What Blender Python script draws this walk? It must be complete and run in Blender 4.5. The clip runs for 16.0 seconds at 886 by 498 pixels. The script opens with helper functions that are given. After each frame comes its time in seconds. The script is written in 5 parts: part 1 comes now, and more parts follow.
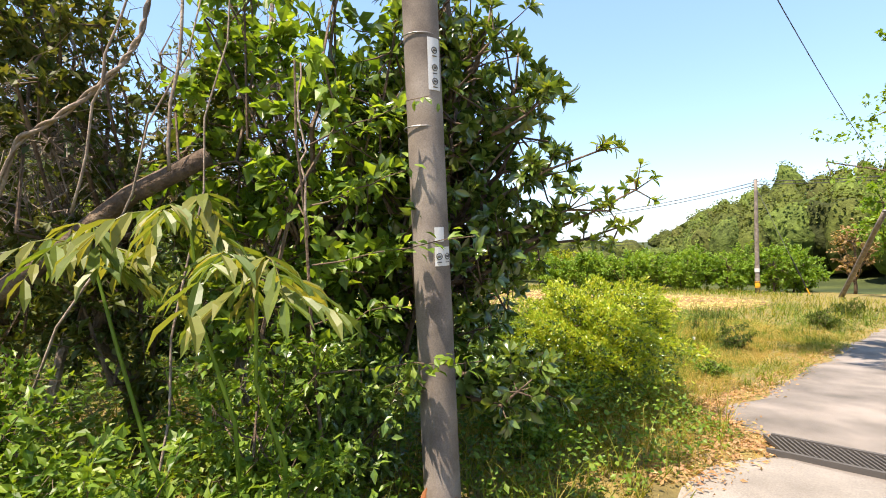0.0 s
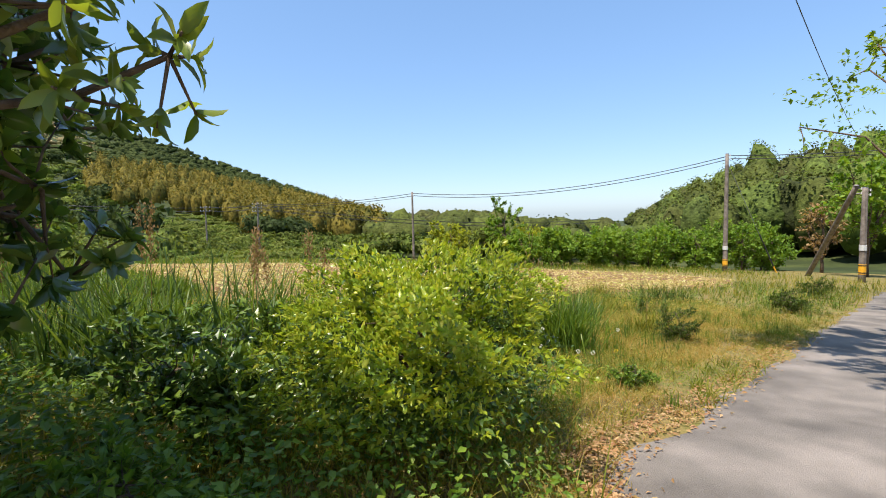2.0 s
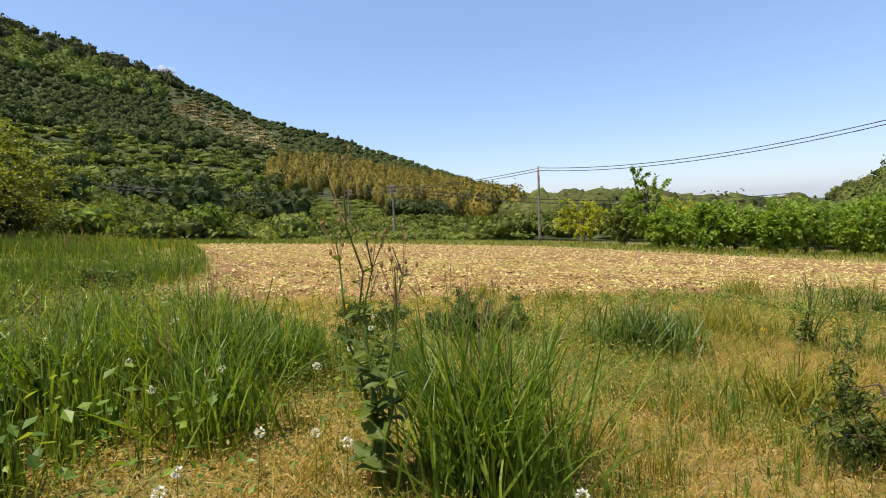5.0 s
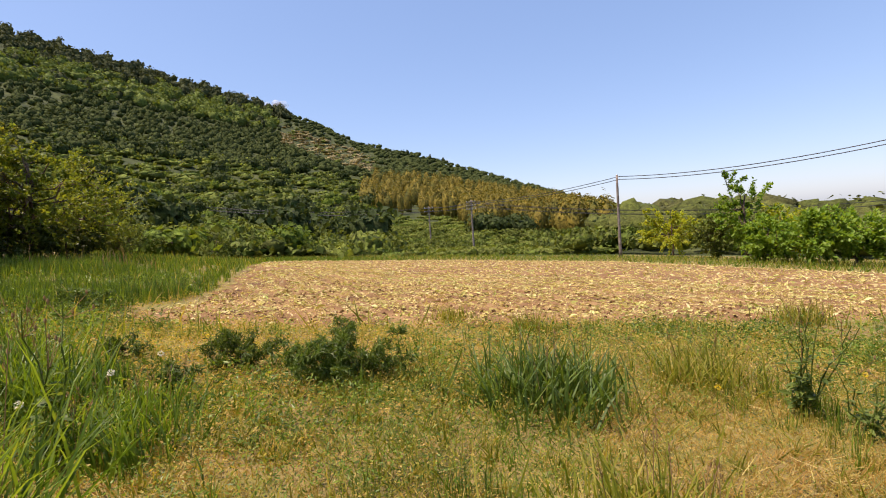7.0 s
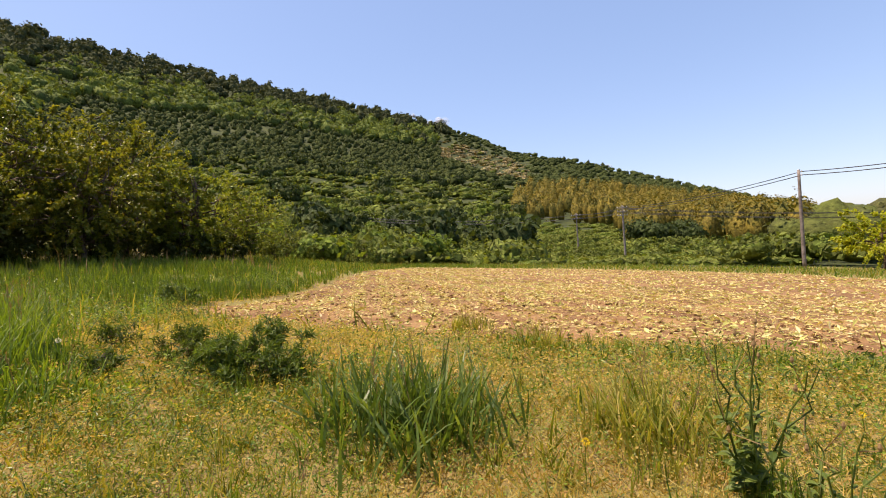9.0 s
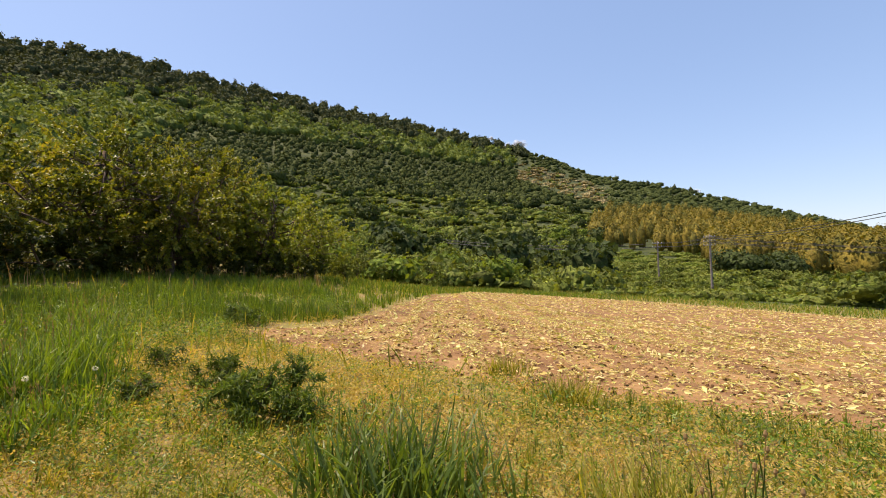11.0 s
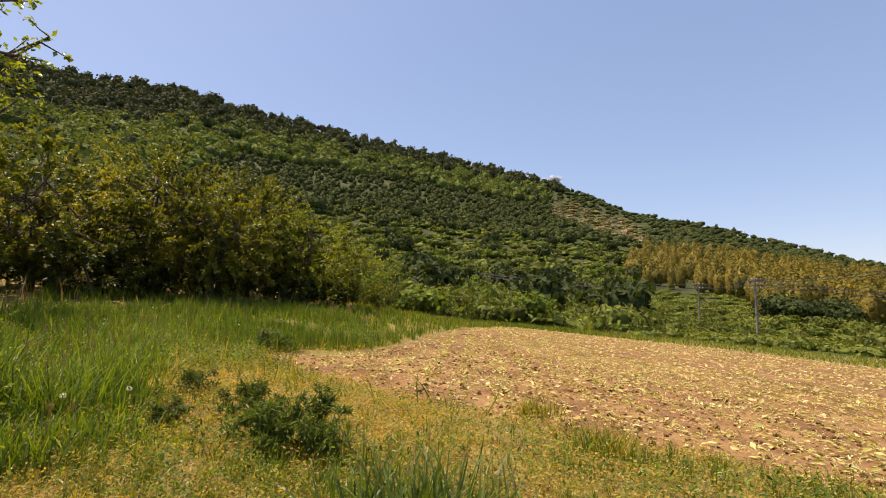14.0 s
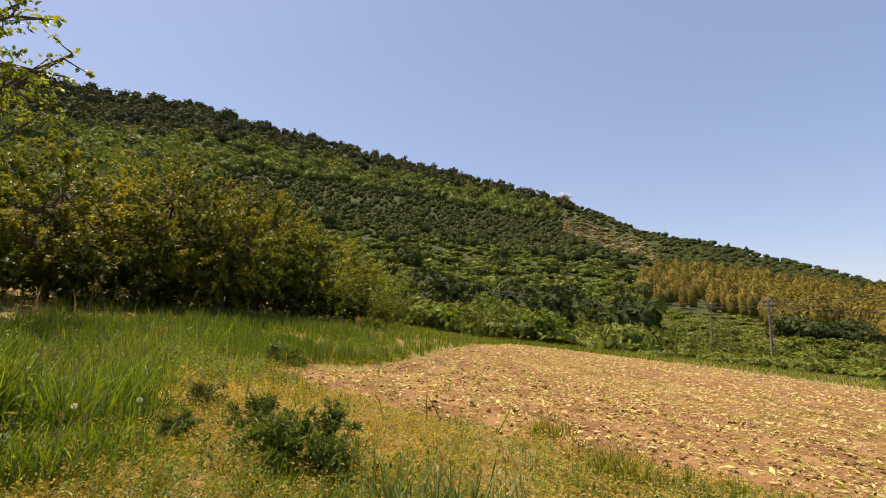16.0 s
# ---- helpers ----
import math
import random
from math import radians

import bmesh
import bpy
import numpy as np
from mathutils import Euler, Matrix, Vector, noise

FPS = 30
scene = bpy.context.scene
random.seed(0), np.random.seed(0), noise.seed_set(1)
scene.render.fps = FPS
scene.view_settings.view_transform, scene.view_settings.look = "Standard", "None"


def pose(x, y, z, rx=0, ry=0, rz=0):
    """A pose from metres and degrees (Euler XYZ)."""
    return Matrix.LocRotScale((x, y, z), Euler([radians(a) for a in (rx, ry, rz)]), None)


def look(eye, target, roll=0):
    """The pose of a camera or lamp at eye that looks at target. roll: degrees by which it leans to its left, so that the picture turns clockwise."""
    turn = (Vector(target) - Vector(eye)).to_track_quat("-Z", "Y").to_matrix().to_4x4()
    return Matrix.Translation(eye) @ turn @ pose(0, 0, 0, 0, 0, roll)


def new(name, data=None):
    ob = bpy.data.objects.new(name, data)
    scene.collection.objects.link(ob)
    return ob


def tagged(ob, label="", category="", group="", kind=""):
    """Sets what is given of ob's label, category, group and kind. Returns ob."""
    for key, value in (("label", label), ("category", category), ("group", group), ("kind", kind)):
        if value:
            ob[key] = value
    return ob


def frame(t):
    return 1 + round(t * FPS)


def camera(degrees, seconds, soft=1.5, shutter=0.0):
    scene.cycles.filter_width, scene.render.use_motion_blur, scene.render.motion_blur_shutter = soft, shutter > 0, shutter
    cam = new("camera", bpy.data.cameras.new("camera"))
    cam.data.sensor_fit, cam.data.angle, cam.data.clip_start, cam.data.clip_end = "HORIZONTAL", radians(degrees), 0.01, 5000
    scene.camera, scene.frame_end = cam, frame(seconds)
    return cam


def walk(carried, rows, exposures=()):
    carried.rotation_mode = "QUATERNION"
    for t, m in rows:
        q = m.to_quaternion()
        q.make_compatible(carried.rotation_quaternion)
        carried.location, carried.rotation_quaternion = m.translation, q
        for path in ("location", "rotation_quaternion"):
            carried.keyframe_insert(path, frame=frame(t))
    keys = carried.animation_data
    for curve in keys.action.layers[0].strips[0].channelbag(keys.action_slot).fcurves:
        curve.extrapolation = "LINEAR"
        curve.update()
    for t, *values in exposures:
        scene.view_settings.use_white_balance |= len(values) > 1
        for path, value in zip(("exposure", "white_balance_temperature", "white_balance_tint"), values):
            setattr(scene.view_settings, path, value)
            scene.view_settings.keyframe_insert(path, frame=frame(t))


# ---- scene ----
cam = camera(86.0, 16.0, soft=1.0)
PATH = [
    (0, (0.05, 2.621, 1.708), (-0.042, 4.618, 1.668), -1.9),
    (0.5, (0.402, 3.086, 1.629), (0.41, 5.084, 1.554), -1.5),
    (1, (0.802, 3.643, 1.551), (0.827, 5.64, 1.448), -1.7),
    (1.5, (1.178, 4.169, 1.482), (1.209, 6.165, 1.361), -1.6),
    (2, (1.613, 4.744, 1.408), (1.602, 6.739, 1.268), -1.3),
    (2.5, (1.967, 5.262, 1.347), (1.897, 7.255, 1.19), -1.0),
    (3, (2.356, 5.843, 1.249), (2.171, 7.826, 1.062), -1.0),
    (3.5, (2.741, 6.448, 1.161), (2.387, 8.403, 0.936), -1.6),
    (4, (3.045, 7.104, 1.058), (2.504, 9.016, 0.838), -2.5),
    (4.5, (3.336, 7.965, 0.983), (2.693, 9.848, 0.776), -3.0),
    (5, (3.678, 8.883, 0.905), (3.05, 10.773, 0.713), -2.5),
    (5.2, (3.874, 9.229, 0.863), (3.261, 11.124, 0.674), -2.6),
    (7.3, (5.401, 10.863, 0.715), (4.364, 12.571, 0.619), -3.8),
    (7.5, (5.536, 10.999, 0.697), (4.475, 12.693, 0.604), -3.7),
    (8, (5.971, 11.519, 0.586), (4.842, 13.168, 0.504), -3.9),
    (8.5, (6.307, 12.046, 0.516), (4.993, 13.552, 0.447), -3.8),
    (9, (6.445, 12.409, 0.465), (4.956, 13.744, 0.443), -4.1),
    (11.5, (6.638, 12.877, 0.684), (4.952, 13.949, 0.786), -1.6),
    (12, (6.629, 12.888, 0.68), (4.93, 13.935, 0.814), -1.3),
    (12.5, (6.596, 12.905, 0.676), (4.887, 13.93, 0.836), -0.8),
    (13, (6.576, 12.885, 0.678), (4.857, 13.89, 0.86), -0.3),
    (13.5, (6.579, 12.9, 0.676), (4.851, 13.886, 0.878), 0.0),
    (14, (6.586, 12.892, 0.681), (4.851, 13.864, 0.901), 0.5),
    (14.5, (6.566, 12.885, 0.678), (4.827, 13.845, 0.914), 0.9),
    (15, (6.574, 12.871, 0.682), (4.831, 13.82, 0.933), 1.2),
    (15.5, (6.557, 12.883, 0.674), (4.811, 13.822, 0.942), 1.3),
    (16, (6.555, 12.872, 0.673), (4.809, 13.806, 0.959), 1.3),
]
EXPOSURE = [(0, 1.32, 6900, 17), (.5, 1.1, 6800, 16), (1.0, 1.0, 6650, 14), (1.8, .75, 6350, 14), (3.5, .5, 6250, 15), (5.0, .58, 6550, 20), (7.5, .62, 7000, 28), (9.0, .72, 7250, 28), (11.5, .66, 7350, 24), (14.0, .54, 7700, 27), (16.0, .48, 7900, 29)]
walk(cam, [(t, look(e, g, r)) for t, e, g, r in PATH], EXPOSURE)

# ---- light ----
SUN_AZ, SUN_EL = 134.0, 67.0          # degrees to the west of +y, and above the horizon
to_sun = Vector((-math.sin(radians(SUN_AZ)) * math.cos(radians(SUN_EL)), math.cos(radians(SUN_AZ)) * math.cos(radians(SUN_EL)), math.sin(radians(SUN_EL))))
world = bpy.data.worlds.new("sky")
scene.world = world
world.use_nodes = True
wn, wl = world.node_tree.nodes, world.node_tree.links
sky = wn.new("ShaderNodeTexSky")
sky.sky_type, sky.sun_disc = "NISHITA", False
sky.sun_elevation, sky.sun_rotation = radians(SUN_EL), radians(-SUN_AZ)
sky.altitude, sky.air_density, sky.dust_density, sky.ozone_density = 300, 0.9, 1.0, 2.6
soft = wn.new("ShaderNodeGamma")          # a hazy, even spring sky
soft.inputs[1].default_value = .55
rich = wn.new("ShaderNodeHueSaturation")
rich.inputs["Saturation"].default_value = 1.25
wl.new(sky.outputs[0], soft.inputs[0])
cool = wn.new("ShaderNodeMix")
cool.data_type, cool.blend_type = "RGBA", "MULTIPLY"
cool.inputs[0].default_value, cool.inputs[7].default_value = 1.0, (.89, .98, 1.07, 1)
wl.new(soft.outputs[0], cool.inputs[6])
wl.new(cool.outputs[2], rich.inputs["Color"])
wl.new(rich.outputs[0], wn["Background"].inputs[0])
wn["Background"].inputs[1].default_value = 0.255
sun = new("sun", bpy.data.lights.new("sun", "SUN"))
sun.data.energy, sun.data.angle, sun.data.color = 5.0, radians(0.53), (1.0, 0.92, 0.78)
sun.matrix_world = look(to_sun * 60, (0, 0, 0))

rng = np.random.default_rng(7)


# ---- the lie of the land ----
def ease(a, b, x):
    t = np.clip((x - a) / (b - a), 0, 1)
    return t * t * (3 - 2 * t)


# compass bearing (west positive), height angle of the bare crest and its distance
CREST_AZ = (-180, -120, -60, -42, -33, -25, -18, -8, -3.5, 4, 9, 13, 23, 32, 38, 46, 58, 73, 90, 120, 180)
CREST_EL = (1, 1, 2, 2, 1.6, 0.2, -2.2, -1.4, -0.3, -1.0, -0.3, 1.6, 5.3, 8.3, 9.9, 13.4, 16.6, 19.4, 21.5, 19.2, 1)
CREST_R = (160, 160, 130, 120, 120, 140, 500, 420, 330, 380, 420, 440, 500, 520, 540, 560, 560, 540, 520, 500, 160)
FOOT_AZ = (-180, -60, -30, 0, 30, 60, 90, 120, 180)
FOOT_R = (60, 60, 62, 75, 66, 50, 34, 32, 60)


def polar(x, y):
    dx, dy = x - 6.0, y - 12.0
    return np.hypot(dx, dy), np.degrees(np.arctan2(-dx, dy))


def height(x, y):
    x, y = np.asarray(x, float), np.asarray(y, float)
    base = (0.13 - 0.070 * np.clip(y - 5.07, -30, 75) - 0.045 * np.clip(x, 0, 40) + 0.03 * np.clip(-x, 0, 60)
            + 0.075 * np.clip(-4 - x, 0, 30) * (1 - ease(14, 34, y)))
    r, az = polar(x, y)
    el, crest_r = np.interp(az, CREST_AZ, CREST_EL), np.interp(az, CREST_AZ, CREST_R)
    foot = np.interp(az, FOOT_AZ, FOOT_R)
    crest = 0.7 + crest_r * np.tan(np.radians(el))
    k = np.clip((r - foot) / (crest_r - foot), 0, 1)
    z = base + (crest - base) * k ** 1.5
    past = np.clip(r - crest_r, 0, 600)
    low = -45.0
    z = z + (low - z) * ease(0, 600, past)
    rough = 0.02 * np.sin(x * 2.3 + 1.3 * np.sin(y * 1.1)) * np.sin(y * 2.9 + np.sin(x * 1.7)) + 0.6 * k * np.sin(x * .21) * np.sin(y * .17)
    return z + rough


def zat(x, y):
    return float(height(x, y))


# ---- mesh helpers ----
def mesh_of(name, V, F, mat, smooth=False):
    """One mesh from arrays: V (n, 3) and a list of face arrays (k, corners)."""
    me = bpy.data.meshes.new(name)
    V = np.asarray(V, np.float32)
    F = [np.asarray(f, np.int32) for f in (F if isinstance(F, list) else [F]) if len(f)]
    me.vertices.add(len(V))
    me.vertices.foreach_set("co", V.ravel())
    corners = np.concatenate([f.ravel() for f in F])
    sizes = np.concatenate([np.full(len(f), f.shape[1], np.int32) for f in F])
    me.loops.add(len(corners))
    me.loops.foreach_set("vertex_index", corners)
    me.polygons.add(len(sizes))
    me.polygons.foreach_set("loop_start", np.concatenate([[0], np.cumsum(sizes)[:-1]]).astype(np.int32))
    me.update(calc_edges=True)
    me.polygons.foreach_set("use_smooth", np.full(len(sizes), smooth))
    me.materials.append(mat)
    me.validate()
    return me


def thing(name, label, category, at=(0, 0, 0), group="", kind=""):
    ob = new(name)
    ob.location = at
    return tagged(ob, label, category, group, kind)


def part(name, geo, mat, parent, label="", smooth=False, kind=""):
    """One mesh under a thing; geo is (V, F) in world places, or a bmesh."""
    if isinstance(geo, bmesh.types.BMesh):
        me = bpy.data.meshes.new(name)
        geo.to_mesh(me)
        geo.free()
        me.materials.append(mat)
    else:
        me = mesh_of(name, geo[0], geo[1], mat, smooth)
    ob = new(name, me)
    if parent is not None:
        base = Vector(parent.location)
        up = parent.parent
        while up is not None:
            base += Vector(up.location)
            up = up.parent
        ob.parent = parent
        me.transform(Matrix.Translation(-base))
    return tagged(ob, label, kind=kind)


def single(name, geo, mat, label, category="", group="", kind="", smooth=False, at=None):
    """A thing of one mesh, with its origin at its base."""
    me = mesh_of(name, geo[0], geo[1], mat, smooth)
    ob = new(name, me)
    if at is not None:
        me.transform(Matrix.Translation(-Vector(at)))
        ob.location = at
    return tagged(ob, label, category, group, kind)


def joined(geos):
    """Several (V, F) made into one."""
    V, F, n = [], {}, 0
    for v, f in geos:
        v = np.asarray(v, float)
        if not len(v):
            continue
        for g in (f if isinstance(f, list) else [f]):
            g = np.asarray(g, int)
            if len(g):
                F.setdefault(g.shape[1], []).append(g + n)
        V.append(v)
        n += len(v)
    return np.concatenate(V), [np.concatenate(g) for g in F.values()]


def unit(a):
    return a / np.maximum(np.linalg.norm(a, axis=-1, keepdims=True), 1e-9)


LEAF = (np.array([(0, 0, 0), (.42, .5, .09), (1, 0, -.10), (.42, -.5, .09), (.5, 0, 0)]), np.array([(0, 4, 1), (1, 4, 2), (0, 3, 4), (3, 2, 4)]))
LEAF6 = (np.array([(0, 0, 0), (.25, .36, .06), (.62, .46, .05), (1, 0, -.16), (.62, -.46, .05), (.25, -.36, .06), (.3, 0, 0), (.65, 0, -.02)]),
         np.array([(0, 6, 1), (1, 6, 2), (6, 7, 2), (2, 7, 3), (0, 5, 6), (5, 4, 6), (6, 4, 7), (4, 3, 7)]))
LEAF12 = (np.array([(0, 0, 0), (.2, .36, .05), (.5, .5, .07), (.8, .30, .0), (1, 0, -.14), (.8, -.30, .0), (.5, -.5, .07), (.2, -.36, .05), (.2, 0, 0), (.5, 0, .0), (.8, 0, -.05)]),
          np.array([(0, 8, 1), (1, 8, 9), (1, 9, 2), (2, 9, 10), (2, 10, 3), (3, 10, 4), (0, 7, 8), (7, 9, 8), (7, 6, 9), (6, 10, 9), (6, 5, 10), (5, 4, 10)]))
DIAMOND = (np.array([(0, 0, 0), (.45, .5, .06), (1, 0, -.05), (.45, -.5, .06)]), np.array([(0, 2, 1), (0, 3, 2)]))
BLADE = (np.array([(0, .5, 0), (0, -.5, 0), (.5, .42, .06), (.5, -.42, .06), (.85, .22, .24), (.85, -.22, .24), (1, 0, .40)]),
         np.array([(0, 1, 3), (0, 3, 2), (2, 3, 5), (2, 5, 4), (4, 5, 6)]))
STRAW = (np.array([(0, .5, 0), (0, -.5, 0), (.6, .35, .1), (.6, -.35, .1), (1, 0, .3)]), np.array([(0, 1, 3), (0, 3, 2), (2, 3, 4)]))
TUFT = (np.array([(-.5, -.5, 0), (.5, -.45, .1), (.55, .5, -.05), (-.45, .5, .1)]), np.array([(0, 1, 2), (0, 2, 3)]))


def scatter(P, D, N, L, W, kind):
    """Many leaves in one mesh: places P, ways D, upper sides N, lengths L, widths W."""
    T, F = kind
    P, D = np.asarray(P, float), unit(np.asarray(D, float))
    S = unit(np.cross(N, D))
    U = np.cross(D, S)
    n, m = len(P), len(T)
    L, W = np.broadcast_to(L, n)[:, None, None], np.broadcast_to(W, n)[:, None, None]
    V = P[:, None] + D[:, None] * (T[None, :, :1] * L) + S[:, None] * (T[None, :, 1:2] * W) + U[:, None] * (T[None, :, 2:] * L)
    return V.reshape(-1, 3), (F[None] + (np.arange(n) * m)[:, None, None]).reshape(-1, 3)


def tube(points, radii, sides=6):
    """A tapered round limb along points."""
    P = np.asarray(points, float)
    R = np.broadcast_to(radii, len(P))
    ways = unit(np.gradient(P, axis=0))
    ref = np.array((0, 0, 1.0)) if abs(ways[0][2]) < .9 else np.array((1.0, 0, 0))
    A = unit(np.cross(ways, ref))
    B = np.cross(ways, A)
    a = np.linspace(0, 2 * np.pi, sides, endpoint=False)
    V = (P[:, None] + R[:, None, None] * (np.cos(a)[None, :, None] * A[:, None] + np.sin(a)[None, :, None] * B[:, None])).reshape(-1, 3)
    F = []
    for i in range(len(P) - 1):
        for j in range(sides):
            k = (j + 1) % sides
            F.append((i * sides + j, i * sides + k, (i + 1) * sides + k, (i + 1) * sides + j))
    caps = [[*range(sides)][::-1], [*range((len(P) - 1) * sides, len(P) * sides)]]
    return V, [np.array(F), np.array(caps)]


def bend(a, b, wobble, steps=5, sag=0.0):
    """A crooked line from a to b."""
    a, b = np.asarray(a, float), np.asarray(b, float)
    k = np.linspace(0, 1, steps + 1)[:, None]
    P = a + (b - a) * k
    P[1:-1] += rng.normal(0, wobble, (steps - 1, 3))
    P[:, 2] -= (sag * 4 * k * (1 - k))[:, 0]
    return P


def grow(foot, top, radius, crown, rx, ry, rz, limbs, twigs, wobble=.05, sides=6, low=.25):
    """Trunk, limbs and twigs that fill an ellipsoid; gives the wood and the twigs' ends."""
    foot, top, crown = (np.asarray(a, float) for a in (foot, top, crown))
    stem = bend(foot, top, wobble, 6)
    wood = [tube(stem, np.linspace(radius, radius * .4, 7), sides)]
    ends = []
    for _ in range(limbs):
        q = unit(rng.normal(0, 1, 3)) * rng.uniform(.45, .9) ** .6
        goal = crown + q * (rx, ry, rz)
        k = rng.uniform(low, .95)
        i = min(5, int(k * 6))
        start = stem[i] + (stem[i + 1] - stem[i]) * (k * 6 - i)
        limb = bend(start, goal, wobble * np.linalg.norm(goal - start) * .8, 4)
        wood.append(tube(limb, np.linspace(radius * .38, radius * .12, 5), 5))
        for _ in range(twigs):
            j = rng.integers(1, 5)
            tip = limb[j] + unit(rng.normal(0, 1, 3) + (0, 0, .35)) * rng.uniform(.2, .45) * min(rx, rz)
            wood.append(tube(bend(limb[j], tip, wobble * .3, 2), (radius * .13, radius * .09, radius * .04), 4))
            ends.append((limb[j], tip))
        ends.append((limb[2], limb[-1]))
    return joined(wood), ends


def leaf_sprays(ends, per, size, slim, kind=LEAF, spread=.5, droop=.2, jitter=.3):
    """Leaves set round the outer part of each twig."""
    A, B = np.array([e[0] for e in ends]), np.array([e[1] for e in ends])
    n = len(A) * per
    A, B = np.repeat(A, per, 0), np.repeat(B, per, 0)
    along = unit(B - A)
    P = A + (B - A) * rng.uniform(1 - spread, 1.05, (n, 1)) + rng.normal(0, size * .25, (n, 3))
    D = unit(along * .6 + rng.normal(0, .75, (n, 3)) + (0, 0, -droop))
    N = unit(np.array((0, 0, 1.0)) + rng.normal(0, .45, (n, 3)))
    L = size * rng.uniform(1 - jitter, 1 + jitter, n)
    return scatter(P, D, N, L, L * slim, kind)


# ---- materials ----
def shader(name):
    m = bpy.data.materials.new(name)
    m.use_nodes = True
    return m, m.node_tree.nodes, m.node_tree.links, m.node_tree.nodes["Principled BSDF"]


def ramp(nodes, stops):
    r = nodes.new("ShaderNodeValToRGB")
    while len(r.color_ramp.elements) < len(stops):
        r.color_ramp.elements.new(.5)
    for e, (p, c) in zip(r.color_ramp.elements, stops):
        e.position, e.color = p, (*c, 1)
    return r


def leafy(name, colours, rough=.45, clear=.35, gloss=.5, patch=0.0, texture=0.0, single_leaves=False):
    """Foliage: each leaf takes its own shade, lets some light through and has fine mottling."""
    m, n, l, b = shader(name)
    g = n.new("ShaderNodeNewGeometry")
    r = ramp(n, [(i / max(1, len(colours) - 1), c) for i, c in enumerate(colours)])
    if patch:
        # whole trees differ from one another as well as leaf from leaf
        big = n.new("ShaderNodeTexNoise")
        big.inputs["Scale"].default_value, big.inputs["Detail"].default_value = patch, 3
        l.new(g.outputs["Position"], big.inputs["Vector"])
        wide = n.new("ShaderNodeMapRange")
        wide.inputs[1].default_value, wide.inputs[2].default_value = .32, .68
        l.new(big.outputs[0], wide.inputs[0])
        both = n.new("ShaderNodeMix")
        both.inputs[0].default_value = .42
        l.new(wide.outputs[0], both.inputs[2])
        l.new(g.outputs["Random Per Island"], both.inputs[3])
        l.new(both.outputs[0], r.inputs[0])
    elif single_leaves:
        l.new(n.new("ShaderNodeObjectInfo").outputs["Random"], r.inputs[0])
    else:
        l.new(g.outputs["Random Per Island"], r.inputs[0])
    tex = n.new("ShaderNodeTexNoise")
    tex.inputs["Scale"].default_value = 28
    mix = n.new("ShaderNodeMix")
    mix.data_type, mix.blend_type = "RGBA", "MULTIPLY"
    mix.inputs[0].default_value = .35
    l.new(r.outputs[0], mix.inputs[6])
    l.new(tex.outputs["Color"], mix.inputs[7])
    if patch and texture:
        # clumps of leaves painted lighter, shade in the gaps between painted darker
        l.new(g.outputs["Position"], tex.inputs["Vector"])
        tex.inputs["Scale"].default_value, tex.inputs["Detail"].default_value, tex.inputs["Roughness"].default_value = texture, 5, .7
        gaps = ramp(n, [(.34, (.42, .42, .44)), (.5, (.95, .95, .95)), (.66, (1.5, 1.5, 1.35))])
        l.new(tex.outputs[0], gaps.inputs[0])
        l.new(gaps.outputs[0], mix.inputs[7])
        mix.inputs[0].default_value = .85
        bm = n.new("ShaderNodeBump")
        bm.inputs["Strength"].default_value, bm.inputs["Distance"].default_value = .6, .9 / texture
        l.new(tex.outputs[0], bm.inputs["Height"])
        l.new(bm.outputs[0], b.inputs["Normal"])
    l.new(mix.outputs[2], b.inputs["Base Color"])
    b.inputs["Roughness"].default_value = rough
    b.inputs["Specular IOR Level"].default_value = gloss
    t = n.new("ShaderNodeBsdfTranslucent")
    tint = n.new("ShaderNodeMix")
    tint.data_type, tint.blend_type = "RGBA", "MULTIPLY"
    tint.inputs[0].default_value = 1
    tint.inputs[7].default_value = (1.5, 1.35, .5, 1)
    l.new(mix.outputs[2], tint.inputs[6])
    l.new(tint.outputs[2], t.inputs[0])
    s = n.new("ShaderNodeMixShader")
    s.inputs[0].default_value = clear
    l.new(b.outputs[0], s.inputs[1])
    l.new(t.outputs[0], s.inputs[2])
    l.new(s.outputs[0], n["Material Output"].inputs[0])
    return m


